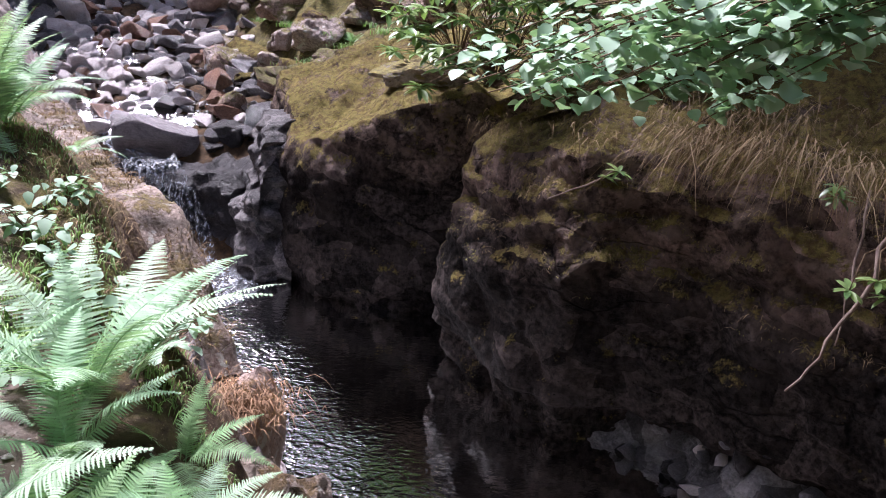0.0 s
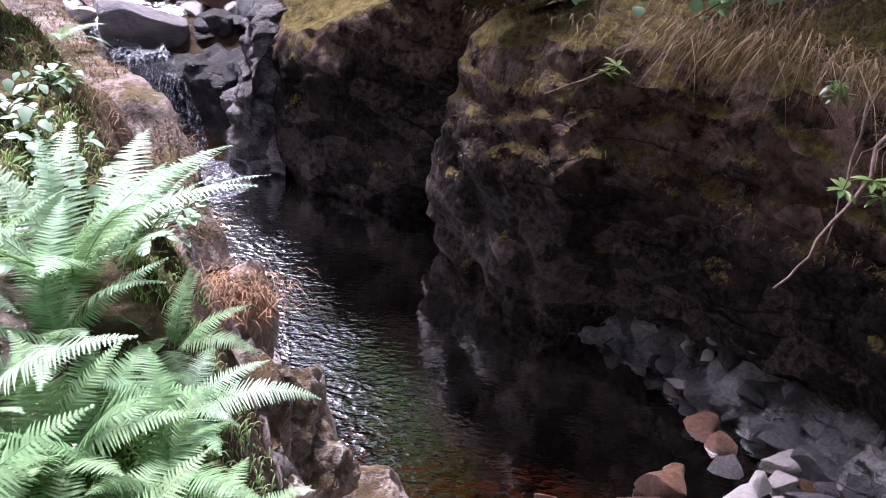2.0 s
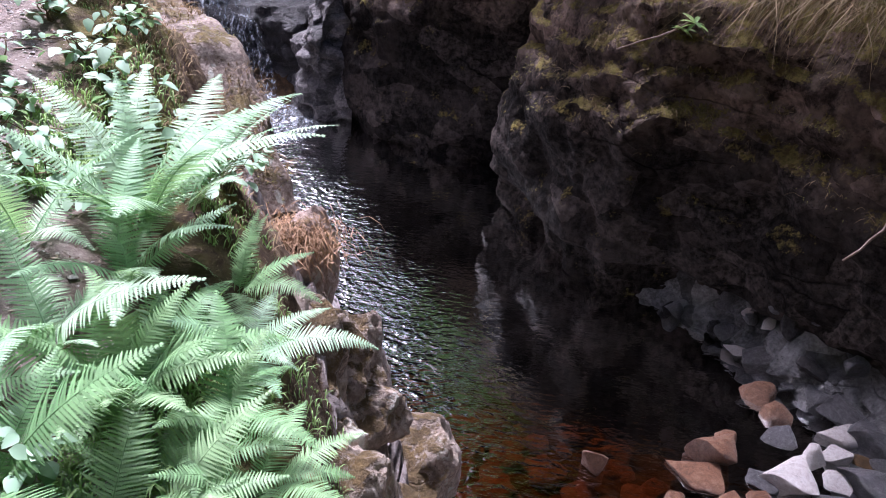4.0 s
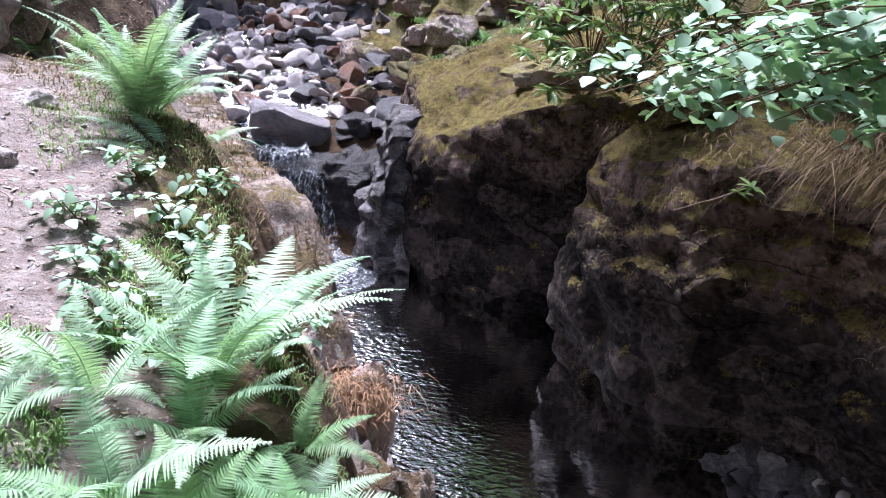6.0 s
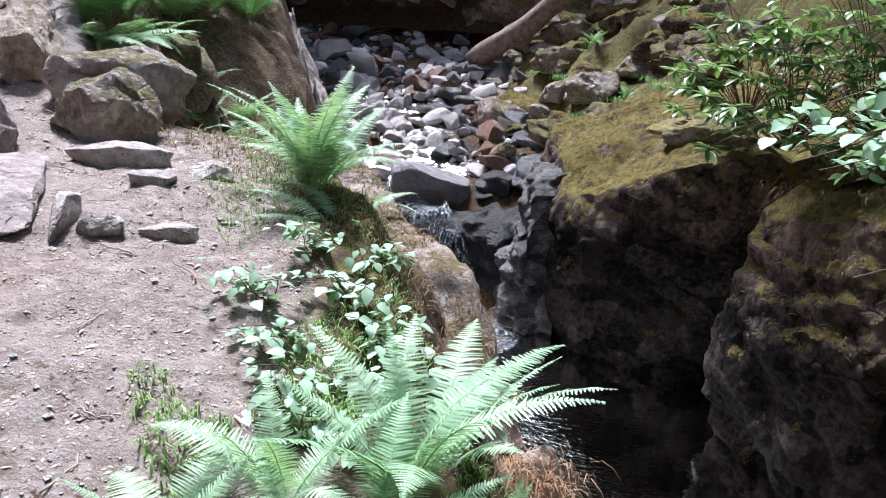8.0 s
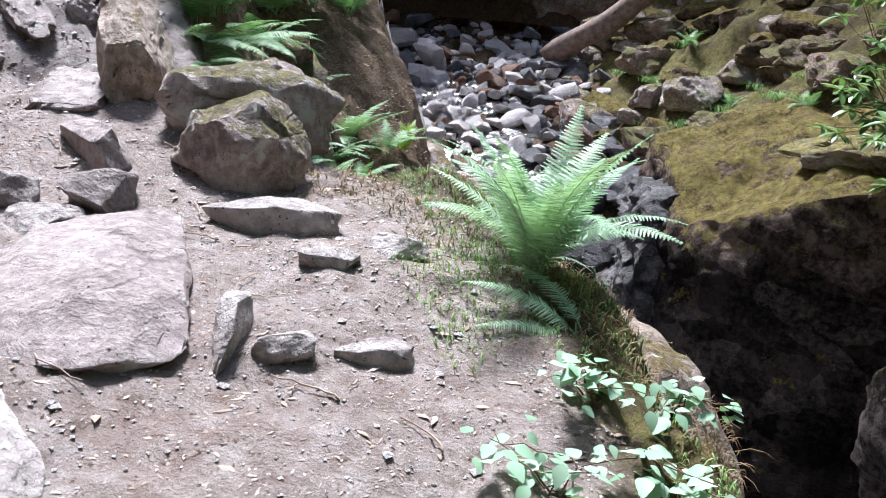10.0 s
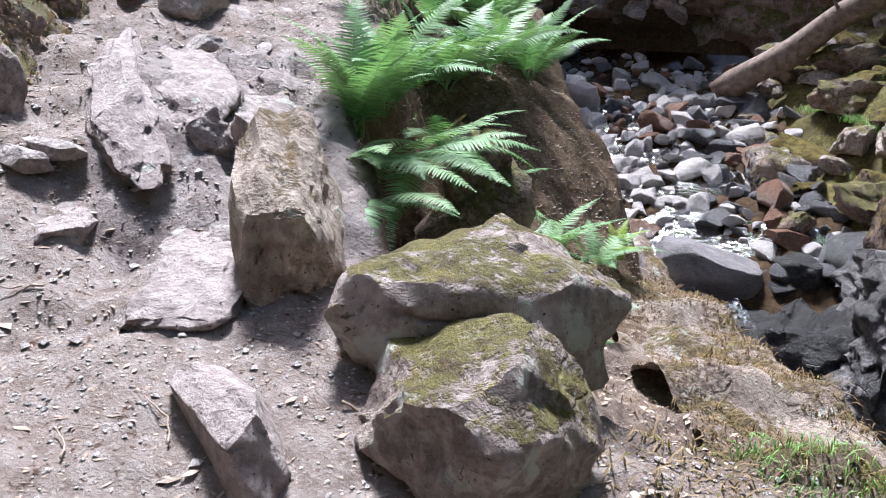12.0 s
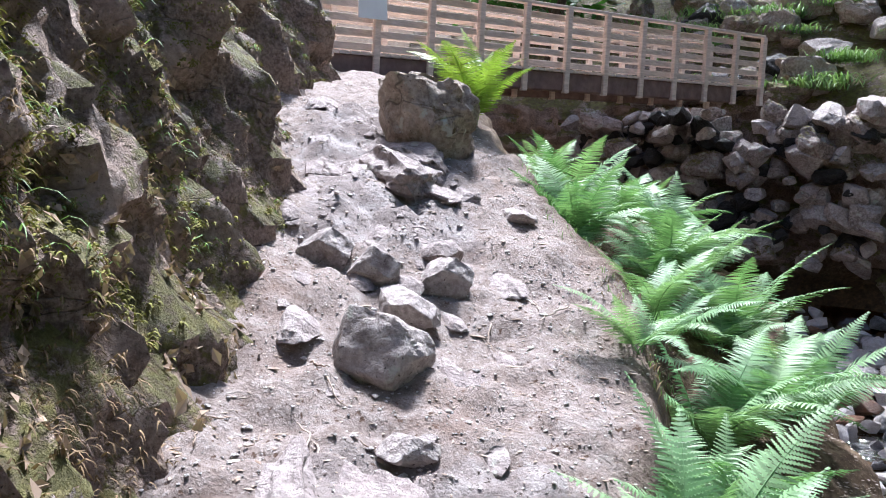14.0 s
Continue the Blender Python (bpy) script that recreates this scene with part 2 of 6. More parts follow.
BOULDER = rock_material("water_worn_boulder", (0.09, 0.082, 0.088), (0.19, 0.172, 0.18), (0.34, 0.31, 0.315), rough=0.4, spec=0.5, space="object", size=1.6)
RUST_STONE = rock_material("rusty_stone", (0.06, 0.022, 0.011), (0.19, 0.075, 0.038), (0.36, 0.215, 0.145), rough=0.4, spec=0.5, space="object", size=3.2)
FERN_LEAF = leaf_material("fern_green", (0.1, 0.22, 0.085), (0.2, 0.34, 0.155), (0.37, 0.48, 0.28))
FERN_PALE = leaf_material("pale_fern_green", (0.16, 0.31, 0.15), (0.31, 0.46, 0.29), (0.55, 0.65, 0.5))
FERN_YOUNG = leaf_material("young_fern_green", (0.16, 0.26, 0.03), (0.30, 0.40, 0.06), (0.38, 0.46, 0.10))
HAZEL_LEAF = leaf_material("broad_leaf", (0.14, 0.26, 0.15), (0.28, 0.41, 0.28), (0.46, 0.56, 0.45))
RHODO_LEAF = leaf_material("glossy_leaf", (0.05, 0.12, 0.04), (0.14, 0.24, 0.08), (0.34, 0.42, 0.15), rough=0.32, gloss=0.5, through=0.2)
GRASS = leaf_material("grass_blade", (0.09, 0.2, 0.05), (0.22, 0.36, 0.12), (0.36, 0.44, 0.2), rough=0.6)
STRAW = leaf_material("dead_grass", (0.09, 0.055, 0.028), (0.25, 0.17, 0.095), (0.4, 0.31, 0.2), rough=0.8, gloss=0.1, through=0.1)
MOSS_TUFT = leaf_material("moss_tuft", (0.085, 0.09, 0.02), (0.19, 0.185, 0.048), (0.33, 0.295, 0.095), rough=0.8, gloss=0.1, through=0.1)
HAIR_MOSS = leaf_material("hair_moss", (0.16, 0.08, 0.04), (0.34, 0.2, 0.12), (0.5, 0.36, 0.25), rough=0.8, gloss=0.1, through=0.1)
DEAD_LEAF = leaf_material("dead_leaf", (0.14, 0.08, 0.045), (0.36, 0.24, 0.16), (0.56, 0.45, 0.35), rough=0.7, gloss=0.15, through=0.1)
CANOPY = leaf_material("tree_leaf", (0.03, 0.09, 0.015), (0.06, 0.15, 0.03), (0.09, 0.19, 0.04))
STEM = plain_material("brown_stem", (0.06, 0.035, 0.02), (0.2, 0.13, 0.08), 30, 0.8)
BARK = plain_material("tree_bark", (0.035, 0.025, 0.018), (0.15, 0.11, 0.08), 9, 0.9, (4, 4, 0.7), bump=1.0)
LOG_WOOD = plain_material("dead_log_wood", (0.10, 0.065, 0.05), (0.34, 0.255, 0.215), 8, 0.75, bump=0.8)
BRIDGE_WOOD = plain_material("weathered_timber", (0.48, 0.38, 0.31), (0.76, 0.64, 0.56), 6, 0.8, (1, 1, 6))
BEAM_WOOD = plain_material("dark_timber", (0.13, 0.085, 0.075), (0.25, 0.17, 0.15), 6, 0.8)
CHIP = plain_material("path_litter", (0.25, 0.17, 0.12), (0.5, 0.42, 0.36), 8, 0.85)
PAPER = plain_material("white_notice", (0.75, 0.76, 0.78), (0.82, 0.83, 0.85), 3, 0.6, bump=0.0)


def water_material():
    m = Mat("peaty_water", 0.03)
    nt = m.nt
    for n in [n for n in nt.nodes if n.type == "BSDF_PRINCIPLED"]:
        nt.nodes.remove(n)
    co = m.coords("world", (1, 1.7, 1))
    wave = m.math("ADD", m.math("POWER", m.noise(co, 6.5, 2, 0.5, 0.5), 2.2), m.math("MULTIPLY", m.math("POWER", m.noise(co, 13, 2, 0.5), 3.0), 0.9))
    bp = nt.nodes.new("ShaderNodeBump")
    bp.inputs["Strength"].default_value, bp.inputs["Distance"].default_value = 0.7, 0.045
    dot = nt.nodes.new("ShaderNodeVectorMath")
    dot.operation = "DOT_PRODUCT"
    dot.inputs[1].default_value = (1.0, 0.53, 0.0)
    m.link(m.where.outputs["Position"], dot.inputs[0])
    calm = m.math("SUBTRACT", 1.0, m.math("MULTIPLY", m.step(dot.outputs["Value"], 1.9, 3.9), 0.93))
    gust = m.step(m.noise(m.coords(), 0.9, 2), 0.3, 0.62)
    wave = m.math("MULTIPLY", wave, m.math("MULTIPLY", calm, m.math("ADD", 0.35, m.math("MULTIPLY", gust, 0.65))))
    m.link(wave, bp.inputs["Height"])
    clear, shine, fres, mx = (nt.nodes.new("ShaderNode" + n) for n in ("BsdfTransparent", "BsdfGlossy", "Fresnel", "MixShader"))
    sep = nt.nodes.new("ShaderNodeSeparateXYZ")
    m.link(m.where.outputs["Position"], sep.inputs[0])
    deep = m.math("MULTIPLY", m.step(sep.outputs["Y"], 5.2, 6.6), m.math("SUBTRACT", 1.0, m.step(sep.outputs["Y"], 10.6, 11.2)))
    m.link(m.mix(deep, (0.34, 0.2, 0.1), (0.02, 0.012, 0.007)), clear.inputs[0])
    shine.inputs["Roughness"].default_value = 0.03
    fres.inputs["IOR"].default_value = 1.33
    m.link(bp.outputs[0], shine.inputs["Normal"])
    m.link(bp.outputs[0], fres.inputs["Normal"])
    m.link(fres.outputs[0], mx.inputs[0])
    m.link(clear.outputs[0], mx.inputs[1])
    m.link(shine.outputs[0], mx.inputs[2])
    m.link(mx.outputs[0], nt.nodes["Material Output"].inputs[0])
    return m.m


def foam_material():
    m = Mat("white_water", 0.25, 0.5)
    co = m.coords("world", (9, 9, 1.2))
    n = m.noise(co, 3.0, 5, 0.7)
    m.b.inputs["Alpha"].default_value = 1
    m.link(m.math("MULTIPLY", m.step(n, 0.44, 0.68), 0.75), m.b.inputs["Alpha"])
    return m.done((0.45, 0.48, 0.52))


WATER, FOAM = water_material(), foam_material()


# ---- mesh helpers ----
def hashed(ix, iy, iz, seed):
    h = (ix * 374761393 + iy * 668265263 + iz * 2147483647 + seed * 974634541) & 0xFFFFFFFF
    h = ((h ^ (h >> 13)) * 1274126177) & 0xFFFFFFFF
    return ((h ^ (h >> 16)) & 0xFFFF) / 65535.0


def vnoise(x, y, z=0.0, seed=0):
    """Smooth value noise on arrays, -1 to 1."""
    x, y, z = np.broadcast_arrays(np.asarray(x, float), np.asarray(y, float), np.asarray(z, float))
    fx, fy, fz = np.floor(x), np.floor(y), np.floor(z)
    ix, iy, iz = fx.astype(np.int64), fy.astype(np.int64), fz.astype(np.int64)
    u, v, w = ((a - b) ** 2 * (3 - 2 * (a - b)) for a, b in ((x, fx), (y, fy), (z, fz)))
    out = 0
    for dx in (0, 1):
        for dy in (0, 1):
            for dz in (0, 1):
                out = out + hashed(ix + dx, iy + dy, iz + dz, seed) * (u if dx else 1 - u) * (v if dy else 1 - v) * (w if dz else 1 - w)
    return out * 2 - 1


def fbm(x, y, z=0.0, octaves=4, seed=0, gain=0.5):
    total, amp = 0, 1.0
    for k in range(octaves):
        total = total + amp * vnoise(np.asarray(x) * 2 ** k, np.asarray(y) * 2 ** k, np.asarray(z) * 2 ** k, seed + 17 * k)
        amp *= gain
    return total


def interp(v, pairs):
    xs, ys = zip(*pairs)
    return np.interp(v, xs, ys)


def smooth(a, lo, hi):
    t = np.clip((a - lo) / (hi - lo), 0, 1)
    return t * t * (3 - 2 * t)


def mesh_np(name, verts, faces, material, flat=False):
    me = bpy.data.meshes.new(name)
    me.from_pydata([tuple(v) for v in verts], [], [tuple(f) for f in faces])
    me.materials.append(material)
    if not flat:
        me.polygons.foreach_set("use_smooth", [True] * len(me.polygons))
    me.update()
    return me


def grid_mesh(name, P, material):
    """A sheet from an array of points, rows by columns by three."""
    r, c = P.shape[:2]
    i = np.arange(r * c).reshape(r, c)
    f = np.stack([i[:-1, :-1], i[:-1, 1:], i[1:, 1:], i[1:, :-1]], -1).reshape(-1, 4)
    me = bpy.data.meshes.new(name)
    me.vertices.add(r * c)
    me.vertices.foreach_set("co", P.reshape(-1).astype(np.float32))
    me.loops.add(len(f) * 4)
    me.loops.foreach_set("vertex_index", f.reshape(-1).astype(np.int32))
    me.polygons.add(len(f))
    me.polygons.foreach_set("loop_start", np.arange(0, len(f) * 4, 4, dtype=np.int32))
    me.polygons.foreach_set("use_smooth", np.ones(len(f), dtype=bool))
    me.materials.append(material)
    me.update()
    me.validate()
    return me


def bm_mesh(name, bm, material, flat=True):
    me = bpy.data.meshes.new(name)
    bm.to_mesh(me)
    bm.free()
    me.materials.append(material)
    me.polygons.foreach_set("use_smooth", [not flat] * len(me.polygons))
    return me


def part(name, data, parent, m=None, label=""):
    ob = new(name, data)
    ob.parent = parent
    if m is not None:
        ob.matrix_basis = m
    return tagged(ob, label)


def tube(points, radii, sides=7):
    """Verts and faces of a closed tube along points."""
    pts = [Vector(p) for p in points]
    V, F = [], []
    for i, p in enumerate(pts):
        d = (pts[min(i + 1, len(pts) - 1)] - pts[max(i - 1, 0)]).normalized()
        a = d.orthogonal().normalized() if i == 0 else (a - d * a.dot(d)).normalized()
        b = d.cross(a)
        for k in range(sides):
            t = 2 * math.pi * k / sides
            V.append(p + (a * math.cos(t) + b * math.sin(t)) * radii[i])
    for i in range(len(pts) - 1):
        for k in range(sides):
            F.append((i * sides + k, i * sides + (k + 1) % sides, (i + 1) * sides + (k + 1) % sides, (i + 1) * sides + k))
    F.append(tuple(range(sides))[::-1])
    F.append(tuple(range((len(pts) - 1) * sides, len(pts) * sides)))
    return V, F


def join_parts(pieces):
    V, F = [], []
    for v, f in pieces:
        o = len(V)
        V += list(v)
        F += [tuple(i + o for i in q) for q in f]
    return V, F


def blocks(u, v, seed, size=(0.55, 0.4)):
    """Blocky steps on a wall: each cell of an uneven grid stands out by its own amount and leans its own way."""
    u, v = u / size[0], v / size[1]
    fu, fv = np.floor(u).astype(np.int64), np.floor(v).astype(np.int64)
    best, out = np.full(u.shape, 9.0), np.zeros(u.shape)
    for du in (-1, 0, 1):
        for dv in (-1, 0, 1):
            cu, cv = fu + du, fv + dv
            ju, jv = cu + hashed(cu, cv, 0, seed), cv + hashed(cu, cv, 1, seed)
            a, b = u - ju, v - jv
            d = np.maximum(np.abs(a + 0.25 * b), np.abs(b - 0.15 * a))
            val = hashed(cu, cv, 2, seed) * 2 - 1 + a * (hashed(cu, cv, 3, seed) - 0.5) * 1.4 + b * (hashed(cu, cv, 4, seed) - 0.5) * 1.4
            near = d < best
            out, best = np.where(near, val, out), np.where(near, d, best)
    return out


def facets(u, v, seed, size=(0.5, 0.4), steep=2.4, tilt=0.9):
    """Joined convex blocks: flat tilted tops with steep sides that meet in joints."""
    u, v = u / size[0], v / size[1]
    fu, fv = np.floor(u).astype(np.int64), np.floor(v).astype(np.int64)
    out = np.full(u.shape, -9.0)
    for du in (-1, 0, 1):
        for dv in (-1, 0, 1):
            cu, cv = fu + du, fv + dv
            a, b = u - cu - hashed(cu, cv, 0, seed), v - cv - hashed(cu, cv, 1, seed)
            d = np.maximum(np.abs(a + 0.35 * b), np.abs(b - 0.2 * a))
            val = (hashed(cu, cv, 2, seed) - 0.5) * 1.2 + a * (hashed(cu, cv, 3, seed) - 0.5) * tilt + b * (hashed(cu, cv, 4, seed) - 0.5) * tilt
            out = np.maximum(out, val - steep * np.clip(d - 0.42, 0, None))
    return out


# ---- the lie of the land ----
PD, PN = (-0.68, 0.733), (0.733, 0.68)          # along the path, and across it towards the stream


def to_sn(x, y):
    return x * PD[0] + y * PD[1], x * PN[0] + y * PN[1]


def from_sn(s, n):
    return s * PD[0] + n * PN[0], s * PD[1] + n * PN[1]


PATH_Z = [(-8, -0.9), (-3, -0.35), (0, 0.0), (2, 0.25), (3.85, 0.58), (5.3, 0.72), (6.2, 0.88), (7.2, 1.25), (9, 1.72), (10.6, 2.25), (13, 3.1), (16, 3.7), (30, 5.0)]
EDGE_1 = [(-8, 0.7), (1, 0.52), (2.5, 0.75), (4, 1.1), (5.2, 1.15), (5.8, 0.55), (6.3, 0.12), (7.6, 0.2), (8.4, 0.6), (9.5, 0.95), (11, 0.8), (12.5, 0.6), (16, 0.8), (30, 1.2)]
EDGE_2 = [(-8, 1.1), (1, 0.85), (2.5, 1.3), (4.2, 1.72), (6.3, 2.08), (8, 2.3), (12, 2.8), (16, 3.2), (30, 4)]
SHELF_Z = [(-8, -0.95), (1, 0.05), (2.5, 0.25), (4, 0.5), (5.4, 0.62), (6, 0.4), (8, 0.4), (8.6, 0.8), (9.5, 1.3), (12, 2.3), (16, 3.0), (30, 3.5)]
BRINK_Z = [(-8, -1.2), (1, -0.55), (2.5, -0.25), (4.2, 0.02), (6.3, -0.05), (7.5, -0.2), (8.5, 0.0), (9.5, 0.7), (12, 1.6), (16, 2.2), (30, 2.5)]
HILL_FOOT = [(-8, -2.2), (2, -2.4), (4.5, -2.1), (5.6, -1.75), (6.5, -1.55), (7.5, -1.5), (9, -1.5), (12, -1.7), (16, -1.9), (30, -2)]
BED_Z = [(-8, -2.2), (2, -2.5), (4.2, -3.08), (5.2, -3.22), (6.2, -3.5), (8, -3.9), (10.4, -3.7), (11.0, -2.95), (11.9, -2.35), (12.3, -1.8), (13, -1.5), (14, -1.2), (19, -0.3), (21, 0.0), (22.5, 1.6), (25, 5.5), (33, 12), (60, 28)]
FAR_FOOT = [(-8, 8.0), (2, 6.2), (5.0, 4.6), (5.6, 4.2), (6.2, 3.7), (7.0, 2.9), (7.6, 2.0), (8.5, 1.2), (9.3, 0.9), (10.2, 0.6), (10.8, -0.8), (11.2, -1.6), (12, -2.2), (13.5, -3.2), (18, -4.6), (23, -6.2), (40, -12)]
FAR_TOP = [(-8, 0.2), (6, -0.05), (8.5, -0.35), (10.3, -0.7), (11.5, -1.1), (12.5, -0.8), (14, -0.4), (18, 0.5), (24, 1.4), (40, 4)]
WATER_Z = -2.95


def near_z(x, y):
    s, n = to_sn(x, y)
    n = n + 0.12 * fbm(x * 1.3, y * 1.3, 0, 3, 5)
    e1, e2 = interp(s, EDGE_1), interp(s, EDGE_2)
    zp = interp(s, PATH_Z) + np.clip(-n, -1, 3) * 0.04
    zs, zb = interp(s, SHELF_Z), interp(s, BRINK_Z)
    z = zp + (zs - zp) * smooth(n, e1 - 0.05, e1 + 0.28)
    z = z + (zb - zs) * np.clip((n - e1 - 0.25) / np.maximum(e2 - e1 - 0.25, 0.1), 0, 1)
    drop = np.clip(n - e2, 0, 4)
    ledge = 0.25 * vnoise(x * 1.1, y * 1.1, 0, 31)
    z = z - np.where(drop < 0.55, drop * 2.6, 1.43 + (drop - 0.55) * 1.5 + ledge * smooth(drop, 0.55, 0.8))
    z = z - np.clip(drop - 1.0, 0, 3) * 1.6
    h = np.clip(interp(s, HILL_FOOT) - n, 0, 30)
    steep = smooth(s, 4.0, 7.0)
    z = z + h * (0.75 + 1.3 * steep) * smooth(h, 0, 0.5) + np.clip(h - 2.5, 0, 30) * (0.5 - 0.8 * steep)
    return z, s, n, e1, e2, h, drop


def far_z(x, y):
    d = (x - interp(y, FAR_FOOT)) * 0.75 + 0.2 * fbm(x * 0.8, y * 0.8, 0, 3, 9)
    top = interp(y, FAR_TOP)
    up = np.clip(d - 0.35, 0, 40)
    gentle = smooth(y, 10.6, 11.8)
    z = top - (4.0 - 2.6 * gentle) * (1 - smooth(d, 0.02 - 0.5 * gentle, 0.45 + 0.9 * gentle)) + np.clip(up - 0.6 * gentle, 0, 3) * 0.4 + np.clip(up - 1.5, 0, 40) * 0.75
    return z, d


def near_bank(drop):
    return smooth(drop, 0.1, 0.3)


def land(x, y):
    zn, s, n, e1, e2, h, drop = near_z(x, y)
    zf, d = far_z(x, y)
    bed = interp(y, BED_Z) + 0.08 * fbm(x * 2, y * 2, 0, 3, 3) + 0.22 * np.clip(1.1 - np.abs(x - 3.2), 0, 1.1) * (y > 3) * (y < 6.6)
    z = np.maximum(np.maximum(zn, zf), bed)
    rough = 0.05 * fbm(x * 2.2, y * 2.2, 0, 4, 1) + 0.016 * fbm(x * 14, y * 14, 0, 3, 2)
    onpath = (n > interp(s, HILL_FOOT)) & (n < e1)
    rough = rough * np.where(onpath, 0.7, 1.5)
    rough = rough + (zf > np.maximum(zn, bed)) * (0.12 * fbm(x * 1.7, y * 1.7, 0, 4, 98) + 0.07 * blocks(x, y, 99, (0.5, 0.4)))
    edge_fall = smooth(n, e1, e1 + 0.1) * (1 - smooth(n, e1 + 0.4, e1 + 0.7)) * smooth(s, 5.6, 6.2)
    rough = rough + edge_fall * (0.09 * fbm(x * 5, y * 5, 0, 4, 101) + 0.06 * blocks(s, n, 102, (0.25, 0.16)))
    steps = smooth(s, 6.25, 6.6) * smooth(8.5 - s, 0, 0.5) * smooth(n, -1.0, -0.75) * smooth(0.22 - n, 0, 0.1) + 0.8 * smooth(s, 9.6, 10.2) * smooth(13.2 - s, 0, 0.6) * smooth(n, -1.0, -0.7) * smooth(0.3 - n, 0, 0.3)
    rough = rough + steps * (0.1 * facets(s, n + 0.05 * s, 91, (0.9, 0.3), 3.0) + 0.045 * facets(s + 0.3 * n, n, 92, (0.3, 0.11), 3.0) + 0.02 * fbm(x * 7, y * 7, 0, 4, 93))
    rough = rough + np.where(onpath, smooth(s, 5.0, 7.5) * (0.03 * fbm(x * 4.5, y * 4.5, 0, 3, 96) + 0.02 * blocks(x, y, 97, (0.14, 0.12))), 0)
    wallish = near_bank(drop) * (zn > np.maximum(zf, bed) - 0.15)
    rough = rough + wallish * (0.22 * blocks(s, zn, 94, (0.6, 0.4)) + 0.09 * blocks(s, zn, 95, (0.25, 0.2)))
    cl = smooth(h, 0.05, 0.4) * smooth(s, 4.5, 6.5)
    rough = rough + cl * 0.35 * fbm(x * 1.6, y * 1.6, 0, 4, 8)
    return z + rough, zn, zf, bed, s, n, e1, e2, h, drop


SHEET = {}


def surface(x, y):
    """Heights of the built ground sheet, between its points."""
    X, Y, Z = SHEET["x"], SHEET["y"], SHEET["z"]
    x, y = np.asarray(x, float), np.asarray(y, float)
    i, j = np.clip(np.searchsorted(X, x) - 1, 0, len(X) - 2), np.clip(np.searchsorted(Y, y) - 1, 0, len(Y) - 2)
    u, v = (x - X[i]) / (X[i + 1] - X[i]), (y - Y[j]) / (Y[j + 1] - Y[j])
    return Z[i, j] * (1 - u) * (1 - v) + Z[i + 1, j] * u * (1 - v) + Z[i, j + 1] * (1 - u) * v + Z[i + 1, j + 1] * u * v


def ground_at(x, y):
    return float(surface(x, y))


def axis(stops):
    """Coordinates with a spacing that changes from stretch to stretch."""
    out = [stops[0][0]]
    for (a, _), (b, step_) in zip(stops, stops[1:]):
        k = max(1, round((b - a) / step_))
        out += [a + (b - a) * (i + 1) / k for i in range(k)]
    return np.array(out)


def build_ground():
    X = axis([(-60, 0), (-24, 2.0), (-13, 0.3), (-9, 0.09), (-6.5, 0.06), (0.6, 0.04), (4.5, 0.08), (9, 0.25), (20, 0.8), (60, 4)])
    Y = axis([(-40, 0), (-10, 2.0), (-1, 0.3), (1.2, 0.08), (7.5, 0.04), (11, 0.06), (20, 0.12), (32, 0.3), (80, 3)])
    gx, gy = np.meshgrid(X, Y, indexing="ij")
    z, zn, zf, bed, s, n, e1, e2, h, drop = land(gx, gy)
    SHEET.update(x=X, y=Y, z=z)
    me = grid_mesh("ground", np.stack([gx, gy, z], -1)[:, ::1], GROUND)
    near = (zn >= zf) & (zn >= bed)
    wear = smooth(e1 + 0.05 - n, -0.1, 0.3) * smooth(n - interp(s, HILL_FOOT), -0.3, 0.4) * near
    wear = np.maximum(wear, 0.75 * near * smooth(s, 5.3, 5.8) * smooth(7.8 - s, 0, 0.5) * smooth(n, 0.2, 0.5) * smooth(e2 - n, -0.1, 0.3) * 0.5)
    stair = smooth(s, 6.25, 6.6) * smooth(8.5 - s, 0, 0.5) * smooth(n, -1.0, -0.75) * smooth(0.22 - n, 0, 0.1) + smooth(s, 9.6, 10.2) * smooth(13.2 - s, 0, 0.6) * smooth(n, -1.0, -0.7) * smooth(0.3 - n, 0, 0.3)
    rock = np.clip(0.75 * near * stair + near * smooth(drop, 0.1, 0.3) + near * 0.3 * smooth(h, 0.15, 0.5) * smooth(s, 4, 6), 0, 1)
    verge = near * smooth(n, e1 - 0.3, e1 + 0.1) * smooth(e2 + 0.1 - n, 0, 0.2) * smooth(6.0 - s, 0, 0.6)
    moss = np.clip(0.55 * verge + 0.62 * (zf > bed) * (zf > zn) + 0.5 * near * smooth(h, 0.1, 0.8), 0, 1)
    wet = ((bed >= zn) & (bed >= zf)) * (gy < 22.0) * 1.0
    wear = np.maximum(wear, 0.1 * (gy > 17) * (gx < -9.5) * (z > 1.5))
    for key, val in (("wear", wear), ("rock", rock), ("moss", moss), ("wet", wet)):
        me.attributes.new(key, "FLOAT", "POINT").data.foreach_set("value", val.reshape(-1).astype(np.float32))
    tagged(new("ground", me), "trodden stony earth path above a rocky gorge bank", "ground", kind="structure")


build_ground()


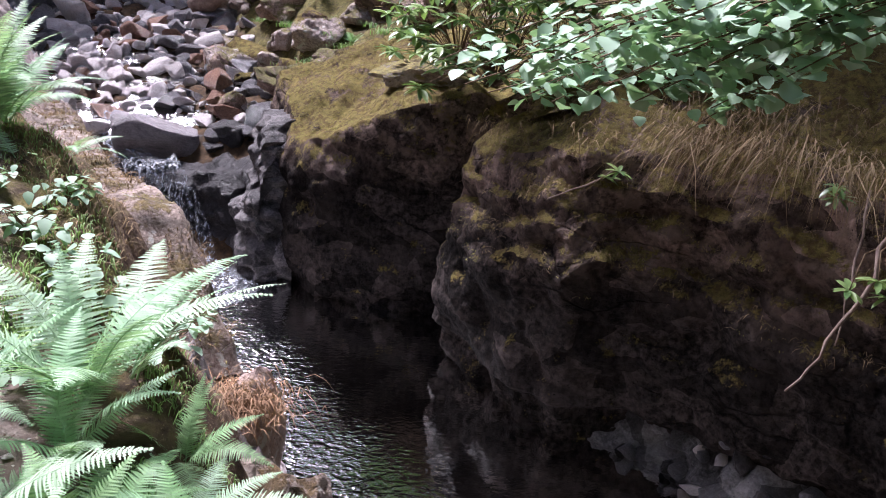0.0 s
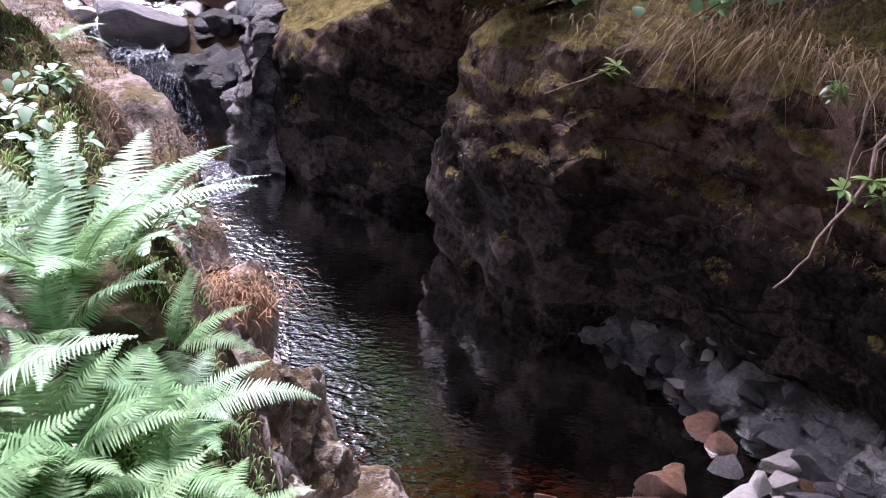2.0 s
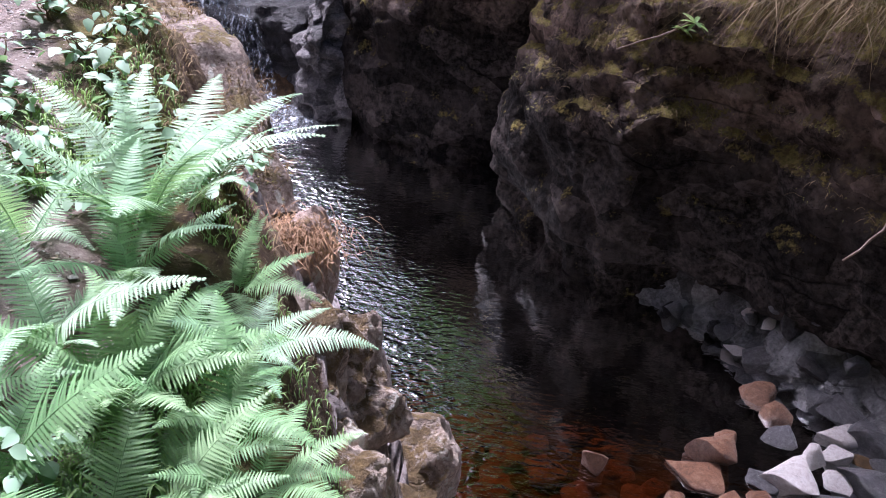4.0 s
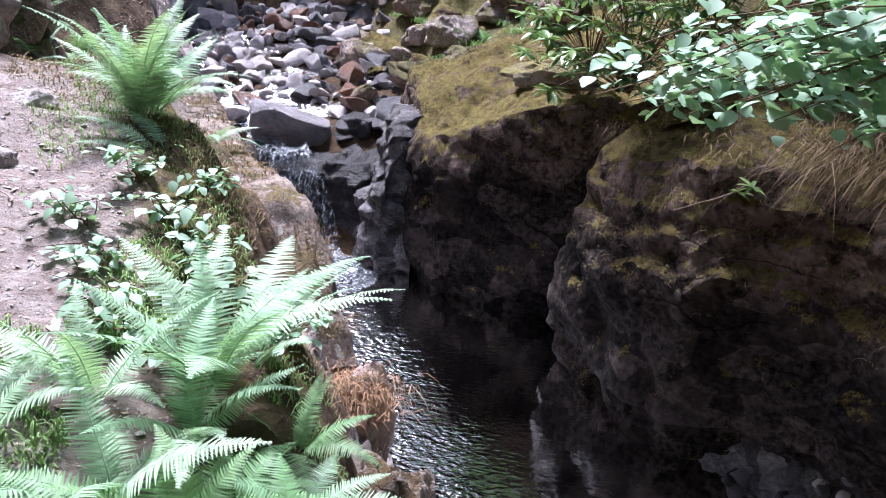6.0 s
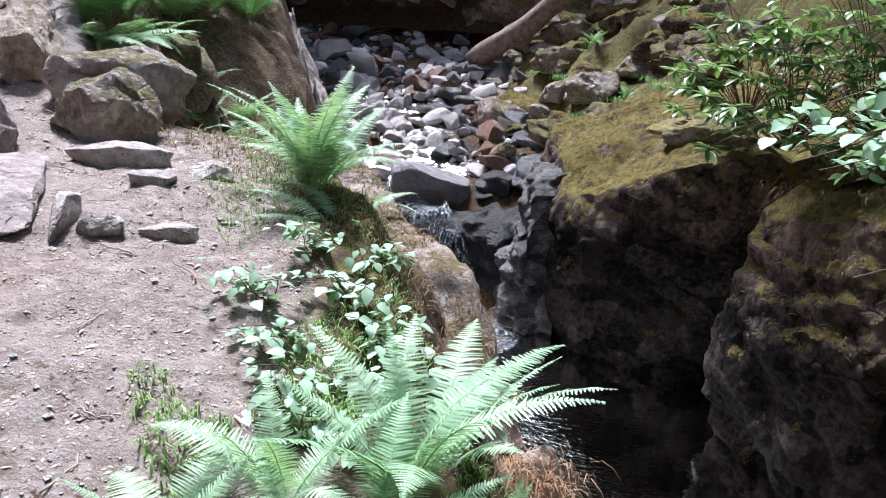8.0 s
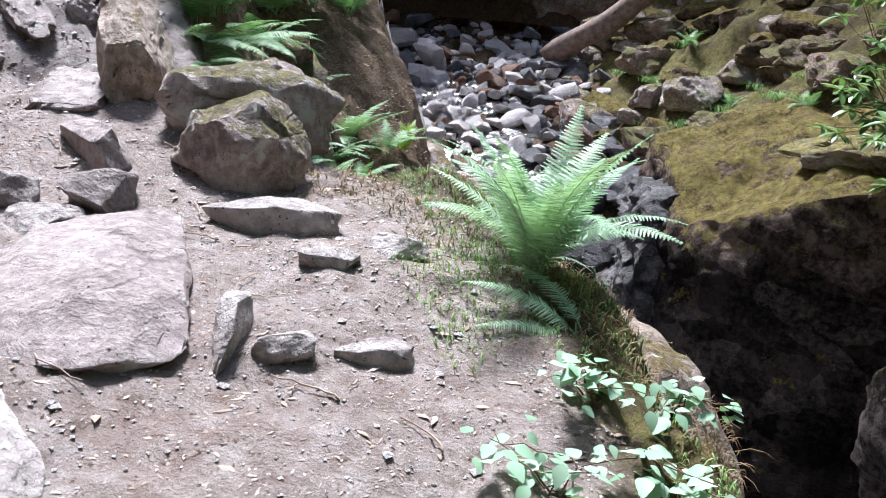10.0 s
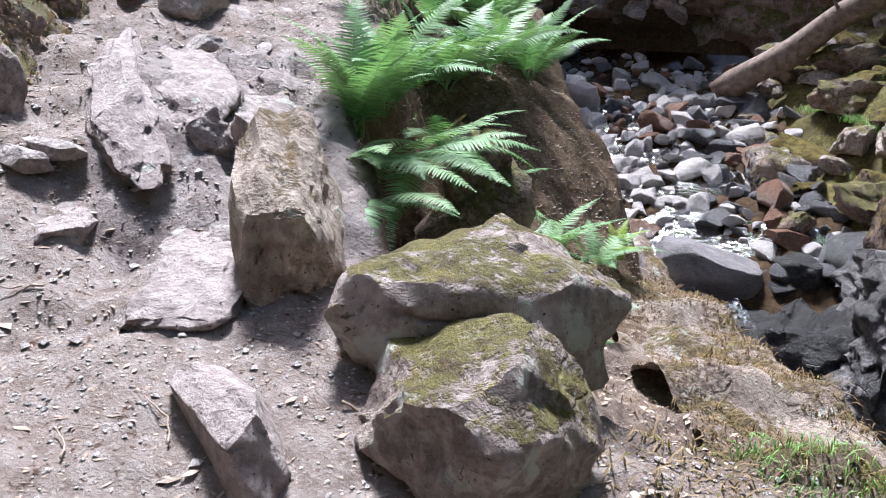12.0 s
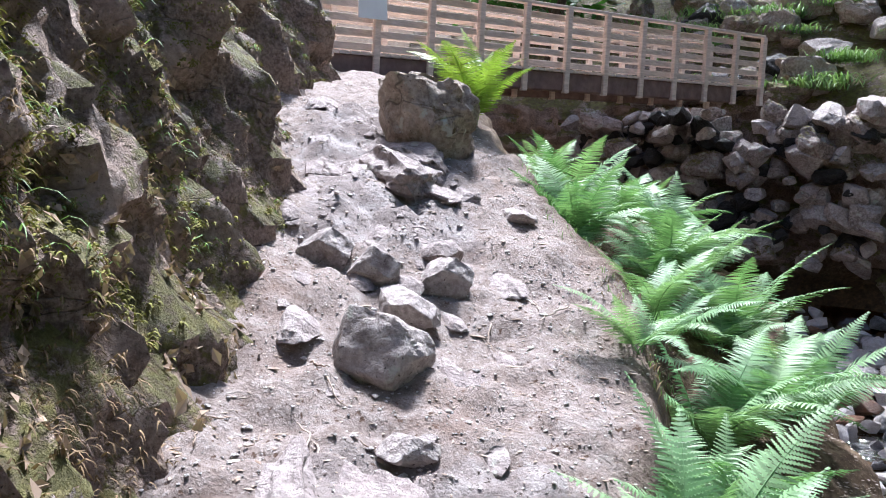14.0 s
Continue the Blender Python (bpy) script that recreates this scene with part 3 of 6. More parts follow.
# ---- water ----
def build_water():
    X, Y = np.meshgrid(np.linspace(-4.2, 6.0, 60), np.linspace(1.0, 10.9, 60), indexing="ij")
    tagged(new("pool_water", grid_mesh("pool_water", np.stack([X, Y, X * 0 + WATER_Z], -1), WATER)), "dark peaty plunge pool with small ripples", "water", kind="structure")
    Y, U = np.meshgrid(np.linspace(12.9, 21.4, 120), np.linspace(0, 1, 30), indexing="ij")
    X = interp(Y, FAR_FOOT) + 0.6 - U * 6.5
    Z = interp(Y, BED_Z) + 0.02 + 0.02 * fbm(X * 3, Y * 3, 0, 2, 40)
    tagged(new("stream_water", grid_mesh("stream_water", np.stack([X, Y, Z], -1), WATER)), "shallow stream running between boulders", "water", kind="structure")


build_water()


# ---- rocks ----
def rock_mesh(name, seed, material, cuts=14, jag=0.05, sub=4, depth=(0.62, 0.95), flat=False, hard=0.93, skew=0.45):
    """An angular boulder of unit half-size, cut by random planes and roughened."""
    rng = np.random.RandomState(seed)
    bm = bmesh.new()
    bmesh.ops.create_icosphere(bm, subdivisions=sub, radius=1.25)
    V = np.array([v.co[:] for v in bm.verts])
    for k in range(cuts):
        nrm = rng.normal(size=3)
        if k < 6:
            nrm = np.eye(3)[k % 3] * (1 if k < 3 else -1) + skew * rng.normal(size=3)
        nrm /= np.linalg.norm(nrm)
        over = V @ nrm - rng.uniform(*depth)
        V -= np.clip(over, 0, None)[:, None] * nrm * hard
    V += V / np.linalg.norm(V, axis=1)[:, None] * (0.35 * jag * blocks(V[:, 0] + seed, V[:, 1] + 0.5 * V[:, 2], seed, (0.5, 0.4)) + jag * fbm(V[:, 0] * 2.5 + seed, V[:, 1] * 2.5, V[:, 2] * 2.5, 4, seed))[:, None]
    for v, c in zip(bm.verts, V):
        v.co = c
    me = bm_mesh(name, bm, material, flat)
    me.set_sharp_from_angle(angle=radians(32))
    return me


def rock(name, me, x, y, size, turn=0.0, sink=0.25, tilt=(0, 0), z=None, label="", category="rock", group=""):
    ob = new(name, me)
    base = (ground_at(x, y) if z is None else z) + size[2] * (1 - 2 * sink) * 0.8
    ob.matrix_basis = pose(x, y, base, tilt[0], tilt[1], turn) @ Matrix.Diagonal((*size, 1))
    return tagged(ob, label, category, group)


# ---- rock faces over the pool ----
def cliff(name, foot, tops, base, material, seed, lean=0.06, back=2.2, rise=0.12, step=0.045, bulge=0.16, folds=0.0, size=(0.7, 0.55), terraces=0.0, undercut=None, label=""):
    """A rock face that follows a line on plan, with its jointed blocks, and a rough top that runs back into the hill."""
    foot = np.array(foot, float)
    seg = np.hypot(*np.diff(foot, axis=0).T)
    cum = np.concatenate([[0], np.cumsum(seg)])
    U = np.arange(0, cum[-1], step)
    px, py = np.interp(U, cum, foot[:, 0]), np.interp(U, cum, foot[:, 1])
    top = np.interp(U, cum, tops) + 0.08 * fbm(U * 1.4, seed, 0, 3, seed) + 0.06 * facets(U, U * 0 + seed, seed + 11, (0.4, 1.0))
    tx, ty = np.gradient(px), np.gradient(py)
    ln = np.hypot(tx, ty)
    k = np.ones(7) / 7
    nx, ny = np.convolve(np.pad(ty / ln, 3, "edge"), k, "valid"), np.convolve(np.pad(-tx / ln, 3, "edge"), k, "valid")
    rows = []
    H = np.linspace(0, 1, int((tops[0] - base + 0.5) / step))
    for h in H:
        z = base + (top - base) * h
        w = bulge * (facets(U + 0.3 * z, z - 0.15 * U, seed, size) + 0.45 * facets(U - 0.2 * z, z + 0.2 * U, seed + 5, (0.42 * size[0], 0.36 * size[1]))) + 0.03 * fbm(U * 3, z * 3, 0, 4, seed + 2) + 0.012 * fbm(U * 13, z * 13, 0, 3, seed + 4)
        if folds:
            w = w + folds * (fbm(U * 1.3 + 0.25 * z, z * 0.45, 0, 3, seed + 7) * smooth(z - base, 1.6, 3.0) + 0.5 * fbm(U * 3.2, z * 1.5, 0, 4, seed + 8) + 0.3 * fbm(U * 8, z * 6, 0, 3, seed + 9))
        if terraces:
            q = (top - z) / 0.34 + 0.5 * fbm(U * 1.6, z * 0.4, 0, 3, seed + 6)
            fl = np.floor(q)
            w = w + terraces * (np.clip(fl + smooth(q - fl, 0.0, 0.3), 0, 4) - 4)
        if undercut is not None:
            w = w - 0.16 * smooth(undercut - z, 0.0, 0.12)
        w = w * (1 - 0.35 * h ** 6) - lean * (z - base) - 0.1 * h ** 14
        rows.append(np.stack([px + nx * w, py + ny * w, z], -1))
    last = rows[-1]
    for b in np.arange(0.05, back, 0.05):
        z = last[:, 2] + rise * b + (0.06 * fbm(last[:, 0] * 3, last[:, 1] * 3, b * 3, 3, seed + 3) + 0.09 * facets(U, U * 0 + b, seed + 9, (0.5, 0.35))) * min(1, b * 3)
        rows.append(np.stack([last[:, 0] - nx * b, last[:, 1] - ny * b, z], -1))
    me = grid_mesh(name, np.array(rows), material)
    me.set_sharp_from_angle(angle=radians(38))
    return tagged(new(name, me), label, "rock face", kind="structure")


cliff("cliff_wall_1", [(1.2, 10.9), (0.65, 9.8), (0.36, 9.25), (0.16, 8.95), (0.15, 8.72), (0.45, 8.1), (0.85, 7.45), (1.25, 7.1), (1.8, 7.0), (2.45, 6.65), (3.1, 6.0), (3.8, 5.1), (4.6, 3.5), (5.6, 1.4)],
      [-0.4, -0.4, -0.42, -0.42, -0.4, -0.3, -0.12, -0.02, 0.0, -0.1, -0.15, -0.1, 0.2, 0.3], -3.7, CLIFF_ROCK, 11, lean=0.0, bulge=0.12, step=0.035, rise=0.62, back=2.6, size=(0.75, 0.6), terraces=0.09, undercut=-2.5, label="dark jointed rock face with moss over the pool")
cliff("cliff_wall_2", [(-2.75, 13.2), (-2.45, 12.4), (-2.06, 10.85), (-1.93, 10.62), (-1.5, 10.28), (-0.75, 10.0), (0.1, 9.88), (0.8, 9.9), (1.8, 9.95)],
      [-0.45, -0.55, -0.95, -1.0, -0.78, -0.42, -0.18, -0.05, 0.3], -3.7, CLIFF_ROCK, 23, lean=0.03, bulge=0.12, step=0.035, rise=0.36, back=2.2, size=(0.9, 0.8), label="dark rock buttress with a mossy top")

cliff("cliff_wall_3", [from_sn(q, n) for q, n in ((5.4, -2.1), (6.2, -1.5), (7.0, -0.98), (7.6, -0.74), (8.2, -0.62), (9, -0.46), (10.5, -0.22), (12, 0.05), (14, 0.35), (17, 0.6), (20, 0.7))],
      [1.8, 2.3, 2.8, 3.4, 4.2, 5.0, 5.8, 6.4, 6.8, 7.2, 7.2], 0.3, WALL_MOSS, 37, lean=0.42, bulge=0.035, rise=1.2, back=3.0, step=0.035, folds=0.3, size=(0.4, 0.3), label="mossy dripping rock and earth face beside the path")
cliff("cliff_wall_4", [(-18, 20.2), (-15.5, 21.4), (-13, 21.9), (-10.5, 21.8), (-7.5, 21.9), (-5.5, 21.3), (-4.2, 20.6), (-2.5, 20.0)], [4.8, 4.6, 4.5, 4.8, 4.6, 4.2, 3.4, 2.4], -1.2, WALL_MOSS, 53, lean=0.12, bulge=0.4, rise=0.9, back=4.0, step=0.08, size=(1.1, 0.8),
      label="dark rock wall that closes the gorge upstream")

ROCKS = {}


def shape(kind, seed):
    """One of the few boulder shapes of each stone, made once."""
    key = (kind, seed)
    if key not in ROCKS:
        if kind in ("block", "slab"):
            ROCKS[key] = rock_mesh(kind + "_stone", 300 + seed * 7, BANK_ROCK if kind == "block" else LEDGE_ROCK, 12, 0.13, 5, (0.62, 0.9), hard=0.93, skew=0.25)
            return ROCKS[key]
        if kind == "moss":
            ROCKS[key] = rock_mesh("moss_stone", 100 + seed * 7, MOSS_ROCK, 12, 0.1, 5, (0.7, 0.95), hard=0.9)
            return ROCKS[key]
        material, cuts, jag = {"path": (PATH_ROCK, 14, 0.035), "ledge": (LEDGE_ROCK, 15, 0.035), "bank": (BANK_ROCK, 15, 0.07), "wet": (WET_STONE, 15, 0.04),
                               "pale": (PALE_STONE, 15, 0.04), "rust": (RUST_STONE, 14, 0.04), "boulder": (BOULDER, 12, 0.03), "stump": (RED_MOSS, 9, 0.06), "cap": (CAP_MOSS, 15, 0.09), "cliff": (CLIFF_ROCK, 16, 0.08), "face": (WALL_MOSS, 15, 0.12), "dark": (DARK_ROCK, 14, 0.05)}[kind]
        if kind in ("wet", "pale", "rust"):
            ROCKS[key] = rock_mesh(kind + "_stone", 100 + seed * 7 + len(kind), material, 13, 0.03, 3, (0.42, 0.86), hard=0.99)
            return ROCKS[key]
        sub = 5 if kind in ("cap", "stump", "bank", "path", "ledge") else 4
        ROCKS[key] = rock_mesh(kind + "_stone", 100 + seed * 7 + len(kind), material, cuts + 4, jag * 1.5, sub, (0.58, 0.92))
    return ROCKS[key]


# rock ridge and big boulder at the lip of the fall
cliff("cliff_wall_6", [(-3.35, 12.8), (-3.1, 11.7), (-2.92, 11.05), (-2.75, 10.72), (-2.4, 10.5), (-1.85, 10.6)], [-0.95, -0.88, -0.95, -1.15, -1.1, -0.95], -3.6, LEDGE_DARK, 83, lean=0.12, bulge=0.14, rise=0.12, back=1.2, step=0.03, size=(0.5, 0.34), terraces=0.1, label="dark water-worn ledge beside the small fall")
# near-black rock laid over the chute, standing for shade under the boulder
cliff("cliff_wall_8", [(-5.6, 11.0), (-4.7, 11.35), (-4.1, 11.4), (-3.5, 11.25), (-2.6, 11.15)], [-1.8, -1.78, -1.85, -1.85, -1.6], -3.5, DARK_ROCK, 87, lean=0.22, bulge=0.12, rise=0.1, back=1.3, step=0.035, size=(0.45, 0.35), label="wet rock behind the small fall, blackened for the shade of the boulder")
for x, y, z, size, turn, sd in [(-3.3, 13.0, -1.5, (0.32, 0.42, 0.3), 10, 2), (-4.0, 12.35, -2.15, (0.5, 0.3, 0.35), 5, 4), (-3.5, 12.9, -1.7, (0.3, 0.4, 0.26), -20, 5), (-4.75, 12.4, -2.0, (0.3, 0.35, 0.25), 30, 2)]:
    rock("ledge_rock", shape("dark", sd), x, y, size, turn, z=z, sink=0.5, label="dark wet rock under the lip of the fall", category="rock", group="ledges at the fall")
rock("boulder", shape("boulder", 9), -4.32, 12.6, (0.74, 0.56, 0.44), 15, z=-1.52, sink=0.5, tilt=(0, 8), label="big smooth grey boulder at the lip of the fall", category="boulder")

# the bank under the ferns: a rock rib along the brink, mossy blocks and ledges down to the water
cliff("cliff_wall_7", [(-0.75, 4.25), (-0.98, 4.45), (-1.15, 4.75), (-1.55, 5.3), (-2.05, 6.0), (-2.65, 6.95), (-3.4, 8.2), (-4.3, 9.6)], [-0.75, -0.35, -0.1, -0.02, 0.08, 0.05, -0.1, -0.2], -3.3, RIB_ROCK, 61, lean=0.08, bulge=0.09, rise=0.12, back=0.9, step=0.03, size=(0.5, 0.42),
      label="brown rock rib with dead stalks along the brink of the bank")
for kind, x, y, z, size, turn, sd, tilt in [
        ("stump", -0.92, 3.62, -1.0, (0.3, 0.27, 0.52), 25, 3, (6, -4)), ("bank", -1.02, 3.5, -1.5, (0.24, 0.24, 0.4), 10, 2, (0, 0)), ("bank", -0.52, 3.5, -1.66, (0.38, 0.27, 0.24), 12, 3, (0, 8)), ("bank", -0.72, 3.6, -1.45, (0.28, 0.26, 0.26), 40, 4, (0, 0)),
        ("bank", -0.66, 3.1, -1.62, (0.24, 0.22, 0.26), 35, 5, (0, 0)), ("bank", -0.28, 3.02, -2.0, (0.34, 0.26, 0.26), 22, 2, (0, 6)), ("bank", -0.1, 2.6, -1.85, (0.36, 0.3, 0.36), 40, 1, (0, 0)), ("bank", -0.35, 2.35, -1.1, (0.26, 0.3, 0.34), 20, 3, (0, 0)), ("bank", 0.1, 2.1, -1.4, (0.36, 0.3, 0.4), 40, 2, (0, 0)),
        ("bank", -0.72, 4.4, -2.2, (0.36, 0.45, 0.7), 35, 3, (0, 0)), ("bank", -0.3, 3.9, -2.5, (0.42, 0.4, 0.45), 20, 4, (0, 0)), ("bank", 0.05, 3.2, -2.55, (0.42, 0.4, 0.45), 50, 5, (0, 0)), ("bank", -0.74, 2.92, -0.95, (0.27, 0.3, 0.42), 35, 4, (0, 0)), ("bank", -0.55, 2.62, -1.2, (0.28, 0.28, 0.4), 30, 2, (0, 0)), ("bank", -0.95, 3.05, -1.05, (0.22, 0.26, 0.3), 30, 1, (0, 0))]:
    rock("bank_rock", shape(kind, sd), x, y, size, turn, z=z, sink=0.5, tilt=tilt, label={"stump": "rounded block capped with red-brown hanging moss", "bank": "earthy mossy block of the bank above the pool"}[kind], category="rock", group="rocks of the near bank")

# stones along the path
for kind, sd, x, y, size, turn, sink, tilt, text in [
        ("moss", 1, -3.57, 4.12, (0.31, 0.23, 0.24), 8, 0.3, (0, 6), "brown boulder with pale lichen and a mossy cap"),
        ("moss", 2, -3.82, 4.62, (0.42, 0.3, 0.28), 40, 0.34, (0, 0), "rounded grey boulder half covered in moss"),
        ("ledge", 1, -4.1, 3.85, (0.36, 0.11, 0.15), -27, 0.3, (0, 6), "long pale pointed stone on the path"),
        ("ledge", 2, -3.78, 3.5, (0.17, 0.15, 0.12), 20, 0.25, (0, 0), "pale angular stone on the path"),
        ("path", 3, -4.12, 3.3, (0.24, 0.15, 0.11), 15, 0.3, (0, 0), "grey stone set in the path"),
        ("path", 4, -3.85, 3.24, (0.17, 0.12, 0.07), 30, 0.35, (0, 0), "low grey stone set in the path"),
        ("ledge", 5, -3.3, 2.92, (0.66, 0.42, 0.13), -42, 0.42, (3, 5), "big pale flat slab across the path"),
        ("path", 1, -3.02, 2.12, (0.38, 0.24, 0.09), -35, 0.45, (0, 6), "pinkish slab half sunk in the path"),
        ("path", 2, -3.1, 3.72, (0.28, 0.11, 0.12), 25, 0.35, (0, 0), "low brown stone rib in the path"),
        ("path", 5, -2.78, 3.5, (0.12, 0.08, 0.07), 40, 0.35, (0, 0), "small grey stone in the path"),
        ("path", 3, -2.62, 3.75, (0.14, 0.1, 0.07), 10, 0.35, (0, 0), "small grey stone in the moss"),
        ("path", 4, -2.82, 2.93, (0.06, 0.16, 0.10), 20, 0.3, (15, 0), "thin upright stone sliver in the path"),
        ("path", 1, -2.62, 2.95, (0.1, 0.07, 0.06), 60, 0.3, (0, 0), "small brown stone in the path"),
        ("path", 2, -2.4, 3.1, (0.13, 0.08, 0.07), 35, 0.35, (0, 0), "small brown stone in the path"),
        ("block", 3, -4.58, 4.75, (0.56, 0.2, 0.34), 128, 0.4, (0, -14), "long upright block with a mossy side beside the steps"),
        ("slab", 1, -5.65, 5.0, (0.72, 0.17, 0.11), 138, 0.74, (0, -14), "long pale worn slab of bedrock in the steps"),
        ("slab", 2, -5.58, 5.32, (0.5, 0.22, 0.11), 134, 0.76, (4, -14), "pale worn slab of bedrock in the steps"),
        ("slab", 3, -5.2, 5.4, (0.54, 0.24, 0.14), 133, 0.7, (0, -14), "pale worn slab of bedrock in the steps"),
        ("slab", 4, -4.93, 5.12, (0.16, 0.18, 0.16), 40, 0.45, (0, 0), "pale worn block at the path edge"),
        ("slab", 5, -4.62, 4.3, (0.26, 0.2, 0.09), 130, 0.78, (0, -12), "broken flat slab at the foot of the steps"),
        ("slab", 2, -4.84, 4.55, (0.24, 0.18, 0.09), 135, 0.78, (0, -12), "broken flat slab at the foot of the steps"),
        ("slab", 1, -5.2, 5.0, (0.13, 0.11, 0.1), 140, 0.5, (0, -10), "pale worn block in the steps"),
        ("slab", 4, -5.2, 4.33, (0.17, 0.1, 0.06), 120, 0.66, (0, -8), "small flat stone beside the steps"),
        ("path", 5, -5.45, 4.5, (0.14, 0.07, 0.05), 10, 0.25, (0, 0), "small flat stone beside the steps"),
        ("path", 1, -5.5, 4.4, (0.15, 0.08, 0.06), 0, 0.25, (0, 0), "small flat stone beside the steps"),
        ("moss", 4, -6.05, 4.68, (0.13, 0.13, 0.2), 10, 0.2, (0, 0), "grey stone at the foot of the mossy slope"),
        ("path", 1, -6.3, 6.18, (0.22, 0.2, 0.22), 25, 0.3, (6, 8), "grey boulder beside the path"),
        ("path", 3, -5.9, 5.82, (0.12, 0.09, 0.06), 20, 0.2, (0, 0), "small pale stone on the path"),
        ("path", 4, -6.65, 7.0, (0.17, 0.13, 0.12), -10, 0.25, (0, 0), "grey stone on the path"),
        ("ledge", 5, -6.85, 7.3, (0.14, 0.16, 0.09), 30, 0.25, (0, 0), "pale stone on the path"),
        ("ledge", 2, -7.3, 8.05, (0.2, 0.1, 0.08), 5, 0.25, (0, 0), "pale flat stone on the path"),
        ("path", 5, -6.9, 8.15, (0.17, 0.1, 0.06), -30, 0.25, (0, 0), "low brown stone on the path"),
        ("block", 5, -8.1, 8.75, (0.5, 0.42, 0.42), -30, 0.25, (0, 0), "dark square boulder at the path edge"),
        ("slab", 1, -7.7, 8.0, (0.55, 0.3, 0.16), -35, 0.4, (0, 10), "layered brown bedrock across the path"),
        ("slab", 3, -8.0, 8.35, (0.55, 0.32, 0.2), -30, 0.36, (0, 10), "layered brown bedrock across the path"),
        ("path", 4, -7.3, 6.85, (0.3, 0.14, 0.14), -30, 0.25, (0, 0), "dark stone at the foot of the slope"),
        ("path", 3, -6.85, 6.75, (0.2, 0.12, 0.12), -20, 0.25, (0, 0), "brown stone on the path"),
        ("path", 5, -6.55, 6.6, (0.22, 0.14, 0.11), -30, 0.25, (0, 0), "brown stone on the path"),
        ("path", 1, -8.6, 9.6, (0.3, 0.2, 0.12), -20, 0.25, (0, 0), "brown stone on the path"),
        ("path", 2, -8.3, 9.3, (0.22, 0.16, 0.1), -20, 0.25, (0, 0), "brown stone on the path"),
        ("path", 3, -9.2, 9.9, (0.3, 0.22, 0.12), -20, 0.25, (0, 0), "brown stone on the path")]:
    rock("path_stone", shape(kind, sd), x, y, size, turn, sink + (0.0 if kind in ("moss", "block", "slab") else 0.13), tilt, label=text, category="stone", group="stones of the path")


# ---- stream stones ----
def step_stones():
    """Angular bits of the worn bedrock steps."""
    rng = random.Random(19)
    for k in range(90):
        s, n = (rng.uniform(6.35, 8.6), rng.uniform(-0.95, 0.05)) if k < 16 else (rng.uniform(8.2, 13), rng.uniform(-0.9, 0.3))
        x, y = from_sn(s, n)
        r = rng.choice((0.03, 0.04, 0.055, 0.07, 0.085, 0.105))
        rock("step_stone", shape("ledge", rng.randrange(1, 6)), x, y, (r * rng.uniform(1.2, 1.9), r, r * 0.42), 133 + rng.gauss(0, 12), 0.6, (rng.uniform(-6, 6), -18 + rng.uniform(-5, 5)),
             label="worn pale bedrock lump in the steep path", category="stone", group="stones of the steps")


step_stones()


def stream_stones():
    rng = random.Random(7)
    put, todo = [], []
    while len(put) < 520:
        y = 12.2 + 9.0 * rng.random() ** 1.25
        x = float(interp(y, FAR_FOOT)) + 0.5 - 6.2 * rng.random()
        z, zn, zf, bed, s, n, e1, e2, h, drop = (float(np.asarray(a).reshape(-1)[0]) for a in land(np.array([x]), np.array([y])))
        if max(zn, zf) > bed + 0.35 or (x + 4.32) ** 2 + (y - 12.6) ** 2 < 0.75 or (y < 13.0 and x > -3.5):
            continue
        r = rng.choice((0.09, 0.12, 0.15, 0.18, 0.24, 0.34)) * (0.9 + 0.3 * rng.random())
        if any((x - a) ** 2 + (y - b) ** 2 < (0.62 * (r + c)) ** 2 for a, b, c in put):
            r *= 0.55
            if any((x - a) ** 2 + (y - b) ** 2 < (0.62 * (r + c)) ** 2 for a, b, c in put):
                continue
        put.append((x, y, r))
        mid = float(interp(y, FAR_FOOT)) - 2.0
        pale = rng.random() < (0.72 if abs(x - mid) < 1.5 and y > 13.2 else 0.2)
        kind = "rust" if rng.random() < 0.1 else "pale" if pale else "wet"
        todo.append((y, kind, rng.randrange(7), x, (r * rng.uniform(1.0, 1.4), r, r * (0.6 + 0.4 * rng.random())), rng.uniform(0, 360), (rng.uniform(-22, 22), rng.uniform(-22, 22))))
    text = {"rust": "rust-brown angular stone in the stream bed", "pale": "pale pinkish angular stone in the stream bed", "wet": "dark wet stone in the stream bed"}
    rest = collections.defaultdict(list)
    for i, (y, kind, sd, x, size, turn, tilt) in enumerate(sorted(todo)):
        if i < 290:
            rock("stream_stone", shape(kind, sd), x, y, size, turn, 0.22, tilt, label=text[kind], category="stone", group="stones of the stream")
            continue
        me = shape(kind, sd)
        m = pose(x, y, ground_at(x, y) + size[2] * 0.45, tilt[0], tilt[1], turn) @ Matrix.Diagonal((*size, 1))
        rest[kind].append(([m @ v.co for v in me.vertices], [tuple(p.vertices) for p in me.polygons]))
    for kind, pieces in rest.items():
        me = mesh_np("far_stream_stones", *join_parts(pieces), shape(kind, 0).materials[0])
        me.set_sharp_from_angle(angle=radians(32))
        tagged(new("far_stream_stones", me), text[kind].replace("stone", "stones"), "stones", kind="stuff")


stream_stones()

